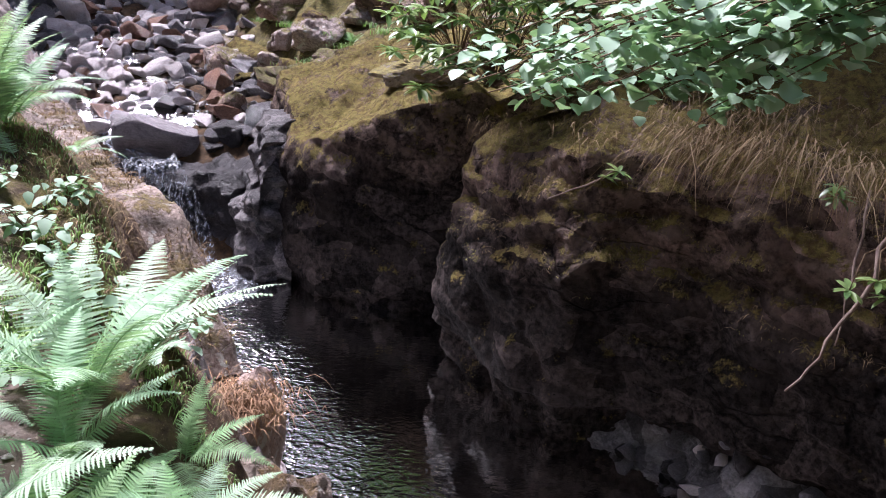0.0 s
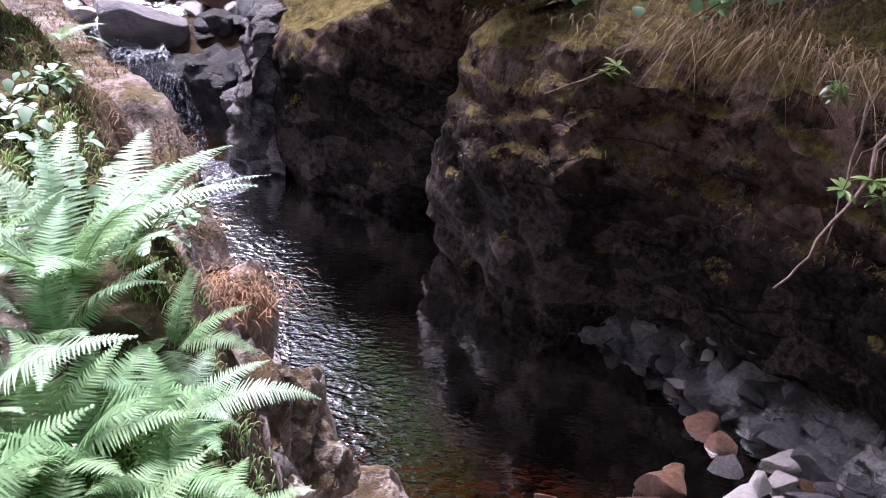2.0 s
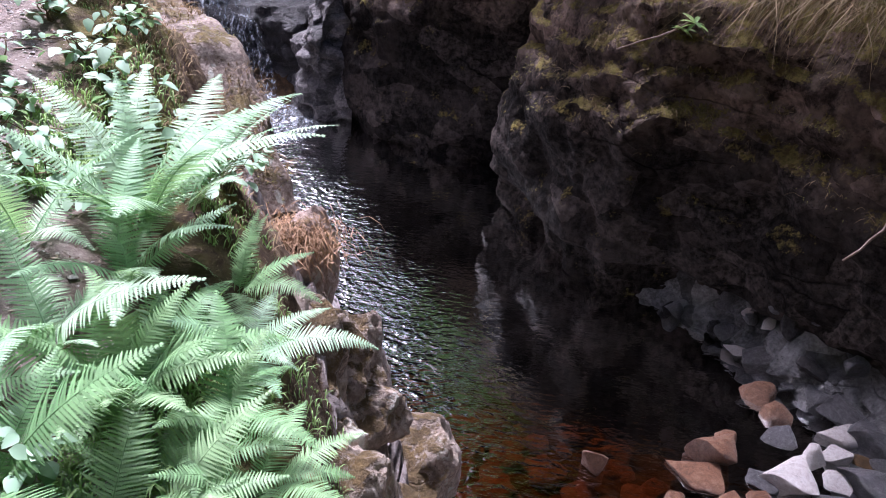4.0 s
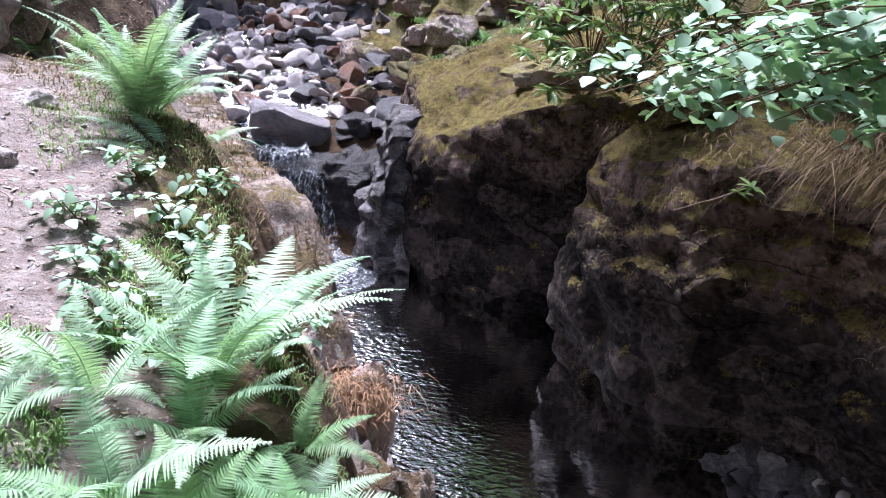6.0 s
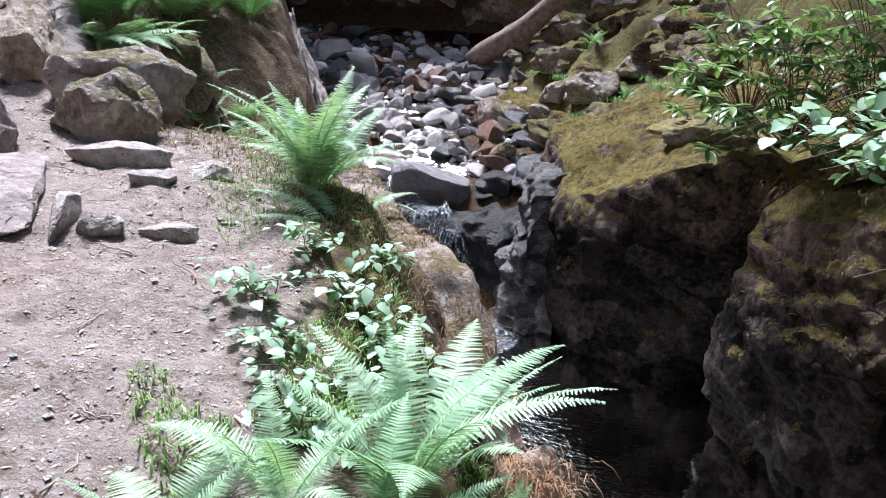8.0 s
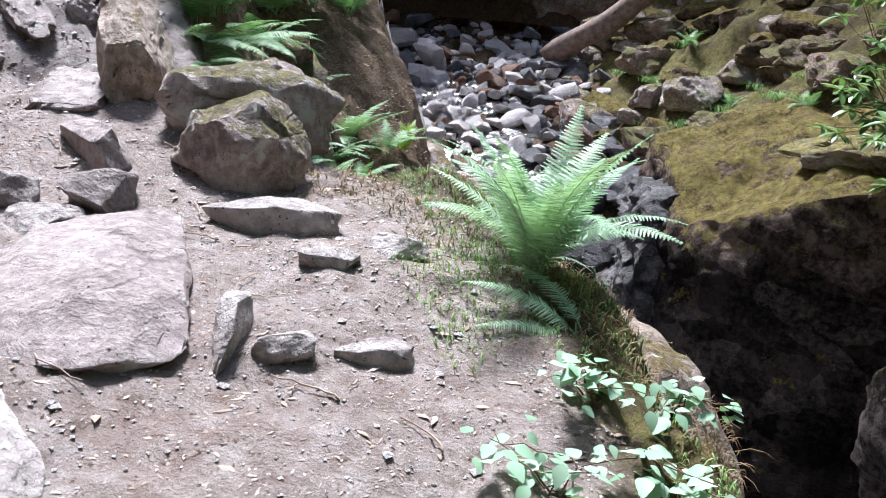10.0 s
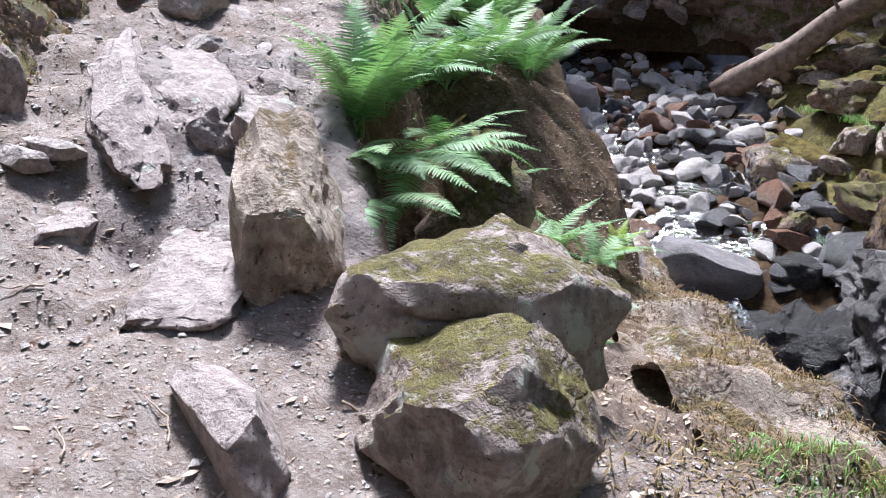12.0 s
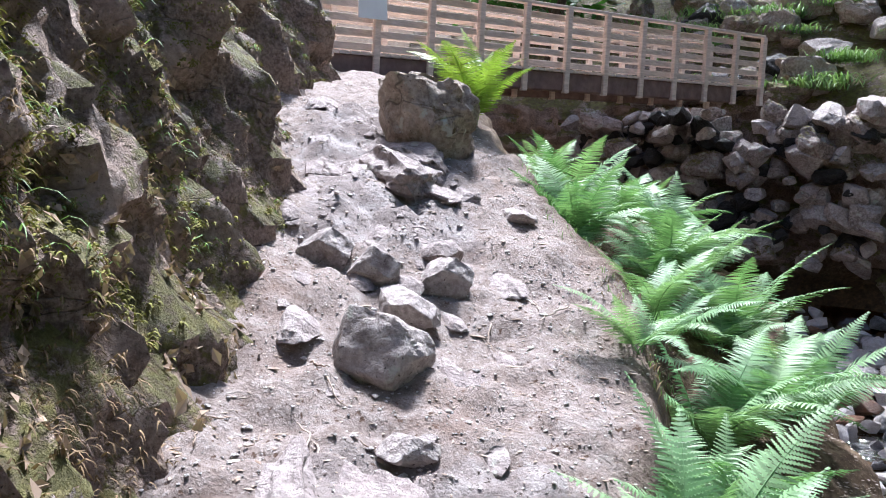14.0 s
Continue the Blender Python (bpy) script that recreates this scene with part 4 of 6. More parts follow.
# stones on the near shore of the pool
for kind, sd, x, y, r, hgt, turn in [("rust", 1, 2.08, 4.95, 0.19, 0.25, 20), ("rust", 2, 1.88, 4.72, 0.22, 0.1, -20), ("rust", 3, 2.6, 5.75, 0.17, 0.11, 10), ("rust", 4, 2.66, 5.5, 0.14, 0.12, 50),
                                    ("rust", 5, 1.11, 4.65, 0.11, 0.2, 0), ("pale", 1, 2.62, 4.8, 0.22, 0.17, 30), ("pale", 2, 3.15, 5.35, 0.17, 0.12, 5), ("pale", 3, 2.85, 5.05, 0.13, 0.1, 70), ("pale", 4, 2.95, 4.82, 0.13, 0.09, 20),
                                    ("wet", 5, 2.66, 5.25, 0.15, 0.1, 60), ("wet", 1, 2.35, 4.75, 0.13, 0.1, 0), ("rust", 6, 2.05, 4.22, 0.3, 0.16, 15), ("rust", 0, 1.3, 4.05, 0.27, 0.13, -10), ("rust", 1, 2.5, 4.25, 0.22, 0.16, 40),
                                    ("rust", 2, 1.65, 4.3, 0.14, 0.16, 80), ("pale", 5, 3.05, 5.12, 0.14, 0.08, 35), ("wet", 2, 3.3, 4.75, 0.3, 0.2, 10), ("wet", 3, 3.5, 5.2, 0.26, 0.2, 0), ("wet", 4, 3.2, 5.75, 0.22, 0.16, 30),
                                    ("wet", 5, 2.75, 6.15, 0.25, 0.12, -20), ("wet", 6, 3.05, 6.1, 0.22, 0.2, 45), ("wet", 0, 3.55, 5.75, 0.3, 0.24, 15), ("wet", 1, 3.85, 4.8, 0.35, 0.3, 60), ("wet", 2, 3.0, 4.45, 0.28, 0.14, 5),
                                    ("rust", 3, 2.2, 5.15, 0.1, 0.08, 5), ("rust", 4, 2.3, 4.5, 0.13, 0.08, 25), ("pale", 6, 2.75, 4.55, 0.1, 0.07, 0)]:
    rock("shore_stone", shape(kind, sd), x, y, (r * 1.15, r, hgt), turn, 0.3, (8, -6), z=-2.98,
         label={"rust": "wet rust-red angular stone at the pool edge", "pale": "pale pinkish stone at the pool edge", "wet": "dark grey cobble at the pool edge"}[kind], category="stone", group="stones of the pool shore")


def bed_stones():
    """The brown stones that show through the shallow water."""
    rng = random.Random(21)
    pieces = []
    src = bmesh.new()
    bmesh.ops.create_icosphere(src, subdivisions=2, radius=1)
    V0 = np.array([v.co[:] for v in src.verts])
    F0 = [tuple(v.index for v in f.verts) for f in src.faces]
    src.free()
    for k in range(330):
        x, y = rng.uniform(-0.9, 2.6), rng.uniform(3.8, 7.2)
        z = ground_at(x, y)
        if z > -2.85:
            continue
        r = rng.uniform(0.05, 0.17)
        W = V0 * (r, r * rng.uniform(0.6, 1), r * 0.5)
        W = W + 0.25 * r * fbm(V0[:, 0] * 1.7 + k, V0[:, 1] * 1.7, V0[:, 2] * 1.7, 2, k)[:, None] * V0
        a = rng.uniform(0, 6.28)
        W = np.stack([W[:, 0] * math.cos(a) - W[:, 1] * math.sin(a), W[:, 0] * math.sin(a) + W[:, 1] * math.cos(a), W[:, 2]], -1)
        pieces.append((W + (x, y, min(z + r * 0.2, WATER_Z - 0.06)), F0))
    tagged(new("pool_bed_stones", mesh_np("pool_bed_stones", *join_parts(pieces), RUST_STONE)), "amber-brown stones under the shallow water", "stones", kind="stuff")


bed_stones()


# ---- small fall ----
def fall():
    U, Vv = np.meshgrid(np.linspace(0, 1, 30), np.linspace(0, 1, 60), indexing="ij")
    for k, (a, b, wide) in enumerate([((-5.1, 12.75), (-3.45, 10.75), 0.5), ((-4.2, 11.9), (-3.05, 10.65), 0.55), ((-5.55, 13.6), (-5.0, 12.5), 0.45)]):
        d = Vector((b[0] - a[0], b[1] - a[1])).normalized()
        X = a[0] + (b[0] - a[0]) * Vv + d.y * wide * (U - 0.5) + 0.05 * fbm(U * 6, Vv * 3, 0, 3, 60 + k)
        Y = a[1] + (b[1] - a[1]) * Vv - d.x * wide * (U - 0.5)
        Z = np.maximum(np.maximum(surface(X, Y), WATER_Z), interp(Y, [(10.6, -2.94), (11.05, -2.9), (11.25, -2.5), (11.62, -1.75), (13, -1.45), (14, -1.2)])) + 0.05 + 0.05 * fbm(X * 7, Y * 7, 0, 3, 66)
        tagged(new("waterfall", grid_mesh("waterfall", np.stack([X, Y, Z], -1), FOAM)), "thin white water running down dark rock", "waterfall", kind="structure")
    U, Vv = np.meshgrid(np.linspace(0, 1, 30), np.linspace(0, 1, 30), indexing="ij")
    R = U * 0.75
    X, Y = -2.95 + R * np.cos(Vv * 6.283) * 0.9, 10.35 + R * np.sin(Vv * 6.283)
    Z = WATER_Z + 0.012 + 0.07 * (1 - U) * (1 + fbm(X * 7, Y * 7, 0, 3, 77))
    tagged(new("foam", grid_mesh("foam", np.stack([X, Y, Z], -1), FOAM)), "white foam at the foot of the fall", "foam", kind="structure")


fall()


# ---- ferns ----
def frond_mesh(name, seed, material, droop=1.0, pairs=30, wide=0.24):
    """A fern frond one metre long that grows along +x and arches over."""
    rng = random.Random(seed)
    V, F = [], []

    def spine(t):
        a = radians(58 - 78 * droop * t)
        return a

    pts, p, ds = [], Vector((0, 0, 0)), 1 / 40
    bend = rng.uniform(-0.25, 0.25)
    for i in range(41):
        t = i / 40
        pts.append(p.copy())
        a = spine(t)
        p = p + Vector((math.cos(a), bend * t, math.sin(a))).normalized() * ds
    tv, tf = tube(pts[::4], [0.0065 * (1 - 0.85 * i / 10) for i in range(11)], 4)
    V, F = list(tv), list(tf)
    for k in range(pairs):
        t = 0.14 + 0.86 * (k + 0.5) / pairs
        i = min(39, int(t * 40))
        at, fwd = pts[i].lerp(pts[i + 1], t * 40 - i), (pts[i + 1] - pts[i]).normalized()
        side = Vector((-fwd.y, fwd.x, 0)).normalized()
        nrm = fwd.cross(side)
        w = wide * (1 - t) ** 0.85 * min(1.0, 0.45 + 2.2 * (t - 0.14)) * 1.35
        for sgn in (1, -1):
            ln = max(0.012, w * rng.uniform(0.9, 1.08))
            out = (side * sgn + fwd * rng.uniform(0.28, 0.42) - nrm * rng.uniform(-0.1, 0.12)).normalized()
            across = out.cross(nrm).normalized() * sgn
            teeth = max(3, int(ln / 0.013))
            o = len(V)
            base_w = min(0.017, 0.5 * 0.86 / pairs * 1.1)
            for j in range(2 * teeth + 1):
                q = j / (2 * teeth)
                half = base_w * (1 - q) ** 0.6 * (1.0 if j % 2 else 0.3) + 0.0008
                c = at + out * ln * q - nrm * (ln * 0.16 * q * q) * (1 if nrm.z > 0 else -1)
                V += [c + across * half + out * 0.004 * (j % 2), c - across * half + out * 0.004 * (j % 2)]
            for j in range(2 * teeth):
                F.append((o + 2 * j, o + 2 * j + 1, o + 2 * j + 3, o + 2 * j + 2))
    return mesh_np(name, V, F, material)


FRONDS = {key: [frond_mesh("frond", 10 * i + j, m, d, 41 if key == "pale" else 38, w * (0.8 if key == "pale" else 1.0)) for j, (d, w) in enumerate([(0.75, 0.24), (1.0, 0.22), (1.2, 0.25), (0.5, 0.2)])]
          for i, (key, m) in enumerate([("green", FERN_LEAF), ("pale", FERN_PALE), ("young", FERN_YOUNG)])}


def fern(x, y, size, count, kind="green", aim=None, spread=360, z=None, lift=0.0, seed=0, label=""):
    """A crown of fronds; aim and spread turn it towards one side."""
    rng = random.Random(seed * 13 + int(x * 100))
    top = new("fern")
    top.matrix_basis = pose(x, y, (ground_at(x, y) if z is None else z) - 0.02)
    tagged(top, label or "lush green fern growing on the bank", "fern", "ferns")
    for k in range(count):
        a = (aim or 0) + spread * ((k + rng.uniform(-0.3, 0.3)) / count - 0.5)
        me = FRONDS[kind][rng.choice((0, 0, 1, 2, 3))]
        sc = size * rng.uniform(0.72, 1.08)
        part("frond", me, top, pose(rng.uniform(-0.03, 0.03), rng.uniform(-0.03, 0.03), 0, rng.uniform(-14, 14), -lift + rng.uniform(-12, 16), a) @ Matrix.Scale(sc, 4))
    return top


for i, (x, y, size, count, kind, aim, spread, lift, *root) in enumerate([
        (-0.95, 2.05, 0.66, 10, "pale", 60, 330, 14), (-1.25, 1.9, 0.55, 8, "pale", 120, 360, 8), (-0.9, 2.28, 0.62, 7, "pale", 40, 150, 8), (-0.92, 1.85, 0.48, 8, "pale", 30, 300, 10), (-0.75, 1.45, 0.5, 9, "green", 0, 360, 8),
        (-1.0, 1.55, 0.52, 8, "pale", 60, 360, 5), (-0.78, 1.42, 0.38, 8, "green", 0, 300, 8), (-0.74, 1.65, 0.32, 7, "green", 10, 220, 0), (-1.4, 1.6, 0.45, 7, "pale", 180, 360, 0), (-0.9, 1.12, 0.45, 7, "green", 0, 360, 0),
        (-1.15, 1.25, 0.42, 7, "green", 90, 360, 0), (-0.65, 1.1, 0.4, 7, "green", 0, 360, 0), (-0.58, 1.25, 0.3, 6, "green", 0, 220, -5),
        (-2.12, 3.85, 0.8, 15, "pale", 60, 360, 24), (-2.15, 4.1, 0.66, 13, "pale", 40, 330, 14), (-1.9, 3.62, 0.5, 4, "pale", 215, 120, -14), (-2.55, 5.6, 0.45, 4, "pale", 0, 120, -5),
        (-4.92, 5.7, 0.72, 14, "green", -40, 340, 24, 1.2), (-5.0, 6.05, 0.74, 13, "green", 0, 360, 28, 1.25), (-4.8, 5.55, 0.66, 9, "green", -45, 170, -20, 1.1), (-4.7, 5.8, 0.66, 9, "green", -20, 190, -24, 1.1), (-4.62, 5.35, 0.56, 7, "green", -60, 170, -30, 1.0),
        (-5.2, 6.5, 0.66, 10, "green", 0, 340, 10, 1.25), (-4.75, 6.2, 0.6, 8, "green", -10, 200, -15, 1.05), (-5.5, 7.7, 0.85, 13, "green", -10, 330, 14), (-5.4, 8.2, 0.85, 12, "green", -20, 330, 12), (-6.0, 8.1, 0.6, 9, "green", 0, 300, 8), (-5.9, 9.1, 0.7, 10, "green", 0, 300, 8), (-4.95, 7.0, 0.6, 7, "green", -10, 220, -15), (-5.7, 7.2, 0.5, 8, "green", 0, 300, 5), (-7.05, 9.3, 0.7, 10, "green", -30, 360, 8), (-6.5, 9.4, 0.75, 10, "green", -10, 360, 8), (-6.9, 8.85, 0.5, 9, "green", 0, 360, 8),
        (-6.1, 8.7, 0.7, 10, "green", -10, 360, 5), (-8.2, 9.55, 0.95, 12, "young", -20, 360, 32), (-6.95, 9.15, 0.9, 11, "green", 0, 360, 18), (-6.5, 9.75, 0.95, 12, "green", 0, 360, 18), (-5.85, 9.4, 0.95, 12, "green", 0, 360, 18), (-7.3, 9.7, 0.8, 10, "green", 0, 360, 18), (-7.5, 9.9, 0.6, 9, "green", 0, 360, 8), (-7.2, 10.2, 0.7, 9, "green", 0, 360, 8), (-4.2, 7.7, 0.42, 6, "young", 20, 300, 24), (-4.05, 6.4, 0.42, 7, "green", 0, 300, 0),
        (-6.2, 4.45, 0.4, 4, "green", -30, 120, 0), (-5.5, 3.55, 0.45, 7, "green", 0, 200, 0), (-3.95, 5.75, 0.4, 7, "green", 0, 360, 5), (-5.6, 9.6, 0.7, 8, "green", 0, 360, 8), (-4.35, 6.0, 0.45, 6, "green", -30, 240, 0), (-6.4, 10.3, 0.75, 9, "green", 0, 360, 8),
        (-4.4, 6.5, 0.62, 10, "green", -20, 320, -4), (-4.5, 7.1, 0.6, 10, "green", -10, 320, -4), (-4.25, 7.45, 0.5, 8, "green", -10, 300, 0), (-4.75, 6.7, 0.6, 9, "green", 0, 340, 14),
        (-0.5, 1.4, 0.36, 8, "green", 0, 320, 4), (-0.38, 1.28, 0.3, 7, "green", -20, 260, -6), (-0.68, 2.05, 0.36, 8, "green", 20, 300, 4), (-0.56, 1.72, 0.36, 8, "pale", 10, 300, 4), (-0.58, 1.18, 0.36, 8, "green", 0, 360, 4),
        (-4.45, 6.42, 0.5, 8, "pale", -40, 300, 4), (-7.6, 11.6, 0.95, 11, "green", 0, 360, 16), (-7.0, 11.0, 0.9, 11, "green", 0, 360, 14), (-8.2, 10.9, 0.8, 10, "green", 0, 360, 14), (-6.6, 10.9, 0.8, 10, "green", 0, 360, 10), (-5.3, 8.8, 0.8, 10, "green", 0, 360, 12)]):
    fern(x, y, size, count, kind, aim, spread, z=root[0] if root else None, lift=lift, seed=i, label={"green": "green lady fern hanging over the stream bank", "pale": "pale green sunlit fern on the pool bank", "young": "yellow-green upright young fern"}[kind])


# ---- leafy plants ----
def leaf_mesh(name, material, outline, fold=0.15, curl=0.2):
    """A leaf one unit long along +x from half-widths given along it."""
    V, F = [], []
    n = len(outline)
    for i, w in enumerate(outline):
        t = i / (n - 1)
        zc = -curl * t * t
        V += [(t, 0, zc), (t, w, zc + fold * w), (t, -w, zc + fold * w)]
    for i in range(n - 1):
        a, b = 3 * i, 3 * i + 3
        F += [(a, b, b + 1, a + 1), (a, a + 2, b + 2, b)]
    return mesh_np(name, V, F, material)


BROAD = leaf_mesh("leaf", HAZEL_LEAF, (0.02, 0.26, 0.36, 0.42, 0.41, 0.43, 0.36, 0.34, 0.2, 0.16, 0.01))
BRAMBLE = leaf_mesh("leaf", HAZEL_LEAF, (0.02, 0.2, 0.31, 0.35, 0.31, 0.27, 0.19, 0.14, 0.01))
LANCE = leaf_mesh("leaf", RHODO_LEAF, (0.02, 0.1, 0.15, 0.165, 0.15, 0.11, 0.01), 0.3, 0.25)


def leafy(name, stems, me, size, per, spread, seed, label, category, flat=0.5, material=STEM, thick=0.008, group="", jitter=0.05):
    """A plant of thin branches with single leaves along their outer parts."""
    rng = random.Random(seed)
    top = new(name)
    top.matrix_basis = Matrix.Translation(stems[0][0])
    tagged(top, label, category, group)
    inv = Vector(stems[0][0])
    for pts in stems:
        pts = [Vector(p) - inv for p in pts]
        fine = []
        for a, b in zip(pts, pts[1:]):
            fine += [a.lerp(b, k / 5) + Vector((rng.uniform(-1, 1), rng.uniform(-1, 1), rng.uniform(-1, 1))) * 0.012 for k in range(5)]
        fine.append(pts[-1])
        v, f = tube(fine, [thick * (1.15 - 0.85 * i / len(fine)) for i in range(len(fine))], 5)
        part("branch", mesh_np("branch", v, f, material), top)
        for k in range(per):
            q = 1 - rng.random() ** 1.3 * spread
            i = min(len(fine) - 2, int(q * (len(fine) - 1)))
            at = fine[i] + Vector((rng.gauss(0, jitter), rng.gauss(0, jitter), rng.gauss(0, jitter * 0.8)))
            part("leaf", me, top, Matrix.Translation(at) @ pose(0, 0, 0, rng.gauss(0, 28 * flat), rng.gauss(12, 26 * flat), rng.uniform(0, 360)) @ Matrix.Scale(size * rng.uniform(0.6, 1.15), 4))
    return top


# broad-leaved bush that hangs out over the pool from the bank beside it
for sd, (x, y, z, reach) in enumerate([(1.2, 3.95, 1.38, 0), (0.85, 4.05, 1.3, 1), (0.5, 4.2, 1.3, 2), (1.65, 3.8, 1.6, 3), (0.75, 5.3, 1.15, 4), (1.2, 4.9, 1.2, 5), (0.35, 5.7, 1.1, 6), (1.5, 4.6, 1.15, 7)]):
    rng = random.Random(40 + sd)
    root = Vector((4.3, 4.4, 0.75))
    stems = []
    for k in range(5):
        tip = Vector((x + rng.uniform(-0.4, 0.25), y + rng.uniform(-0.2, 0.25), z - rng.uniform(0.12, 0.5)))
        midp = root.lerp(tip, 0.55) + Vector((0, 0, 0.55 + rng.uniform(0, 0.25)))
        stems.append([root, root.lerp(midp, 0.5) + Vector((0, 0, 0.2)), midp, midp.lerp(tip, 0.55) + Vector((0, 0, 0.1)), tip])
    leafy("hazel_branch_clump", stems, BROAD, 0.115, 36, 0.42, 50 + sd, "broad-leaved hazel branches hanging over the dark pool", "bush", 0.55, thick=0.009, group="hazel branches", jitter=0.07)


def rosette_bush(name, base, heads, size, seed, label):
    """A glossy evergreen shrub: bent stems that end in whorls of long leaves."""
    rng = random.Random(seed)
    top = new(name)
    top.matrix_basis = Matrix.Translation(base)
    tagged(top, label, "shrub", "evergreen shrubs")
    for h in heads:
        tip = Vector(h) - Vector(base)
        midp = tip * 0.5 + Vector((rng.uniform(-0.1, 0.1), rng.uniform(-0.1, 0.1), 0.12 * tip.length))
        v, f = tube([Vector((0, 0, 0)), midp * 0.6, midp, tip], [0.008, 0.006, 0.005, 0.003], 5)
        part("branch", mesh_np("branch", v, f, STEM), top)
        for k in range(9):
            part("leaf", LANCE, top, Matrix.Translation(tip) @ pose(0, 0, 0, rng.uniform(-15, 15), rng.uniform(-32, 25), k * 40 + rng.uniform(-12, 12)) @ Matrix.Scale(size * rng.uniform(0.75, 1.15), 4))


rng_b = random.Random(5)
for k, base in enumerate([(0.6, 9.6, 0.1), (1.3, 9.4, 0.3), (0.2, 10.6, 0.2)]):
    heads = [(base[0] + rng_b.uniform(-0.9, 0.9), base[1] - rng_b.uniform(0.2, 1.1), base[2] + rng_b.uniform(0.05, 1.6)) for i in range(58)]
    rosette_bush("rhododendron", base, heads, 0.2, 60 + k, "glossy evergreen shrub on top of the rock face")
for k, (base, heads) in enumerate([((1.45, 7.75, -0.1), [(1.55, 7.2, -0.28), (1.62, 7.12, -0.2)]), ((3.1, 6.5, 0.1), [(2.95, 5.9, 0.1), (3.0, 5.95, 0.0)]), ((3.3, 5.6, -0.2), [(2.82, 5.15, -0.42), (2.9, 4.98, -0.28), (3.0, 5.0, -0.4)])]):
    rosette_bush("rhododendron_shoot", base, heads, 0.14, 80 + k, "small evergreen shoot growing out of the rock face")

# bramble and soft herbs among the ferns
rng_b = random.Random(9)
for k, (x, y) in enumerate([(-1.75, 2.75), (-1.6, 2.5), (-1.5, 2.95), (-1.3, 2.75), (-1.15, 2.95), (-1.75, 3.15), (-1.4, 2.3), (-1.2, 2.5), (-1.05, 3.1), (-1.55, 3.35), (-0.9, 1.25), (-1.25, 2.2), (-1.0, 2.7)]):
    z = ground_at(x, y)
    stems = [[Vector((x, y, z)), Vector((x + rng_b.uniform(-0.1, 0.1), y + rng_b.uniform(-0.1, 0.1), z + 0.09)), Vector((x + rng_b.uniform(-0.25, 0.25), y + rng_b.uniform(-0.2, 0.2), z + rng_b.uniform(0.05, 0.16)))] for i in range(4)]
    leafy("bramble", stems, BRAMBLE, 0.062, 12, 0.8, 90 + k, "low bramble with pale green leaves among grass", "bramble", 0.45, thick=0.003, group="brambles", jitter=0.03)


# ---- grass ----
def blades(spots, length, width, material, rng, lean=0.5, droop=0.5):
    V, F = [], []
    for x, y, z, ax, ay in spots:
        ln, a = length * rng.uniform(0.5, 1.2), rng.uniform(0, 6.283)
        dx, dy = math.cos(a) * lean * rng.random() + ax, math.sin(a) * lean * rng.random() + ay
        px, py = -math.sin(a) * width, math.cos(a) * width
        o = len(V)
        for i, q in enumerate((0, 0.35, 0.7, 1)):
            cx, cy, cz = x + dx * ln * q, y + dy * ln * q, z + ln * (q - droop * q * q * 1.3)
            w = (1, 0.9, 0.6, 0.08)[i]
            V += [(cx + px * w, cy + py * w, cz), (cx - px * w, cy - py * w, cz)]
        F += [(o, o + 1, o + 3, o + 2), (o + 2, o + 3, o + 5, o + 4), (o + 4, o + 5, o + 7, o + 6)]
    return V, F


def verge_grass():
    rng = random.Random(3)
    for name, boxes, count, ln, wd, m, text in [
            ("bank_grass", [(0.6, 4.6, 0.55, 1.45), (0.8, 3.2, 0.4, 1.2)], 9000, 0.13, 0.0026, GRASS, "short green grass and herbs on the bank"),
            ("fern_bed_grass", [(0.5, 2.9, 0.05, 0.85), (0.9, 2.6, 0.2, 0.8)], 9000, 0.15, 0.0032, GRASS, "bright green grass and herbs between the ferns"),
            ("path_edge_grass", [(4.4, 5.4, 0.9, 1.3), (8.0, 12.0, 0.7, 1.3), (9.5, 12, 0.9, 2.2)], 2600, 0.15, 0.002, GRASS, "tufts of green grass by the path edge"),
            ("verge_moss", [(2.6, 5.4, 0.6, 1.3), (4.2, 5.6, 0.6, 1.2)], 14000, 0.035, 0.0035, MOSS_TUFT, "olive moss mounded along the path edge"),
            ("dead_grass", [(4.6, 6.0, 0.4, 1.1), (3.6, 5.2, 1.1, 1.9), (2.6, 4.4, 1.0, 1.7), (5.8, 8.4, 0.5, 2.2), (5.8, 8.4, 0.5, 2.2), (7.0, 9.8, 0.7, 2.4), (7.0, 9.8, 0.7, 2.4)], 7000, 0.12, 0.003, STRAW, "brown dead stalks and needles on the bank")]:
        spots = []
        for k in range(count):
            s0, s1, n0, n1 = rng.choice(boxes)
            s, n = rng.uniform(s0, s1), rng.uniform(n0, n1)
            x, y = from_sn(s, n)
            if vnoise(x * 3, y * 3, 0, 55) > -0.25:
                spots.append((x, y, s, n))
        Z = surface([p[0] for p in spots], [p[1] for p in spots])
        V, F = blades([(p[0], p[1], float(z) - 0.01, 0, 0) for p, z in zip(spots, Z)], ln, wd, m, rng, 0.9 if m is STRAW else 0.5, 0.6)
        tagged(new(name, mesh_np(name, V, F, m)), text, "grass", kind="stuff")


verge_grass()

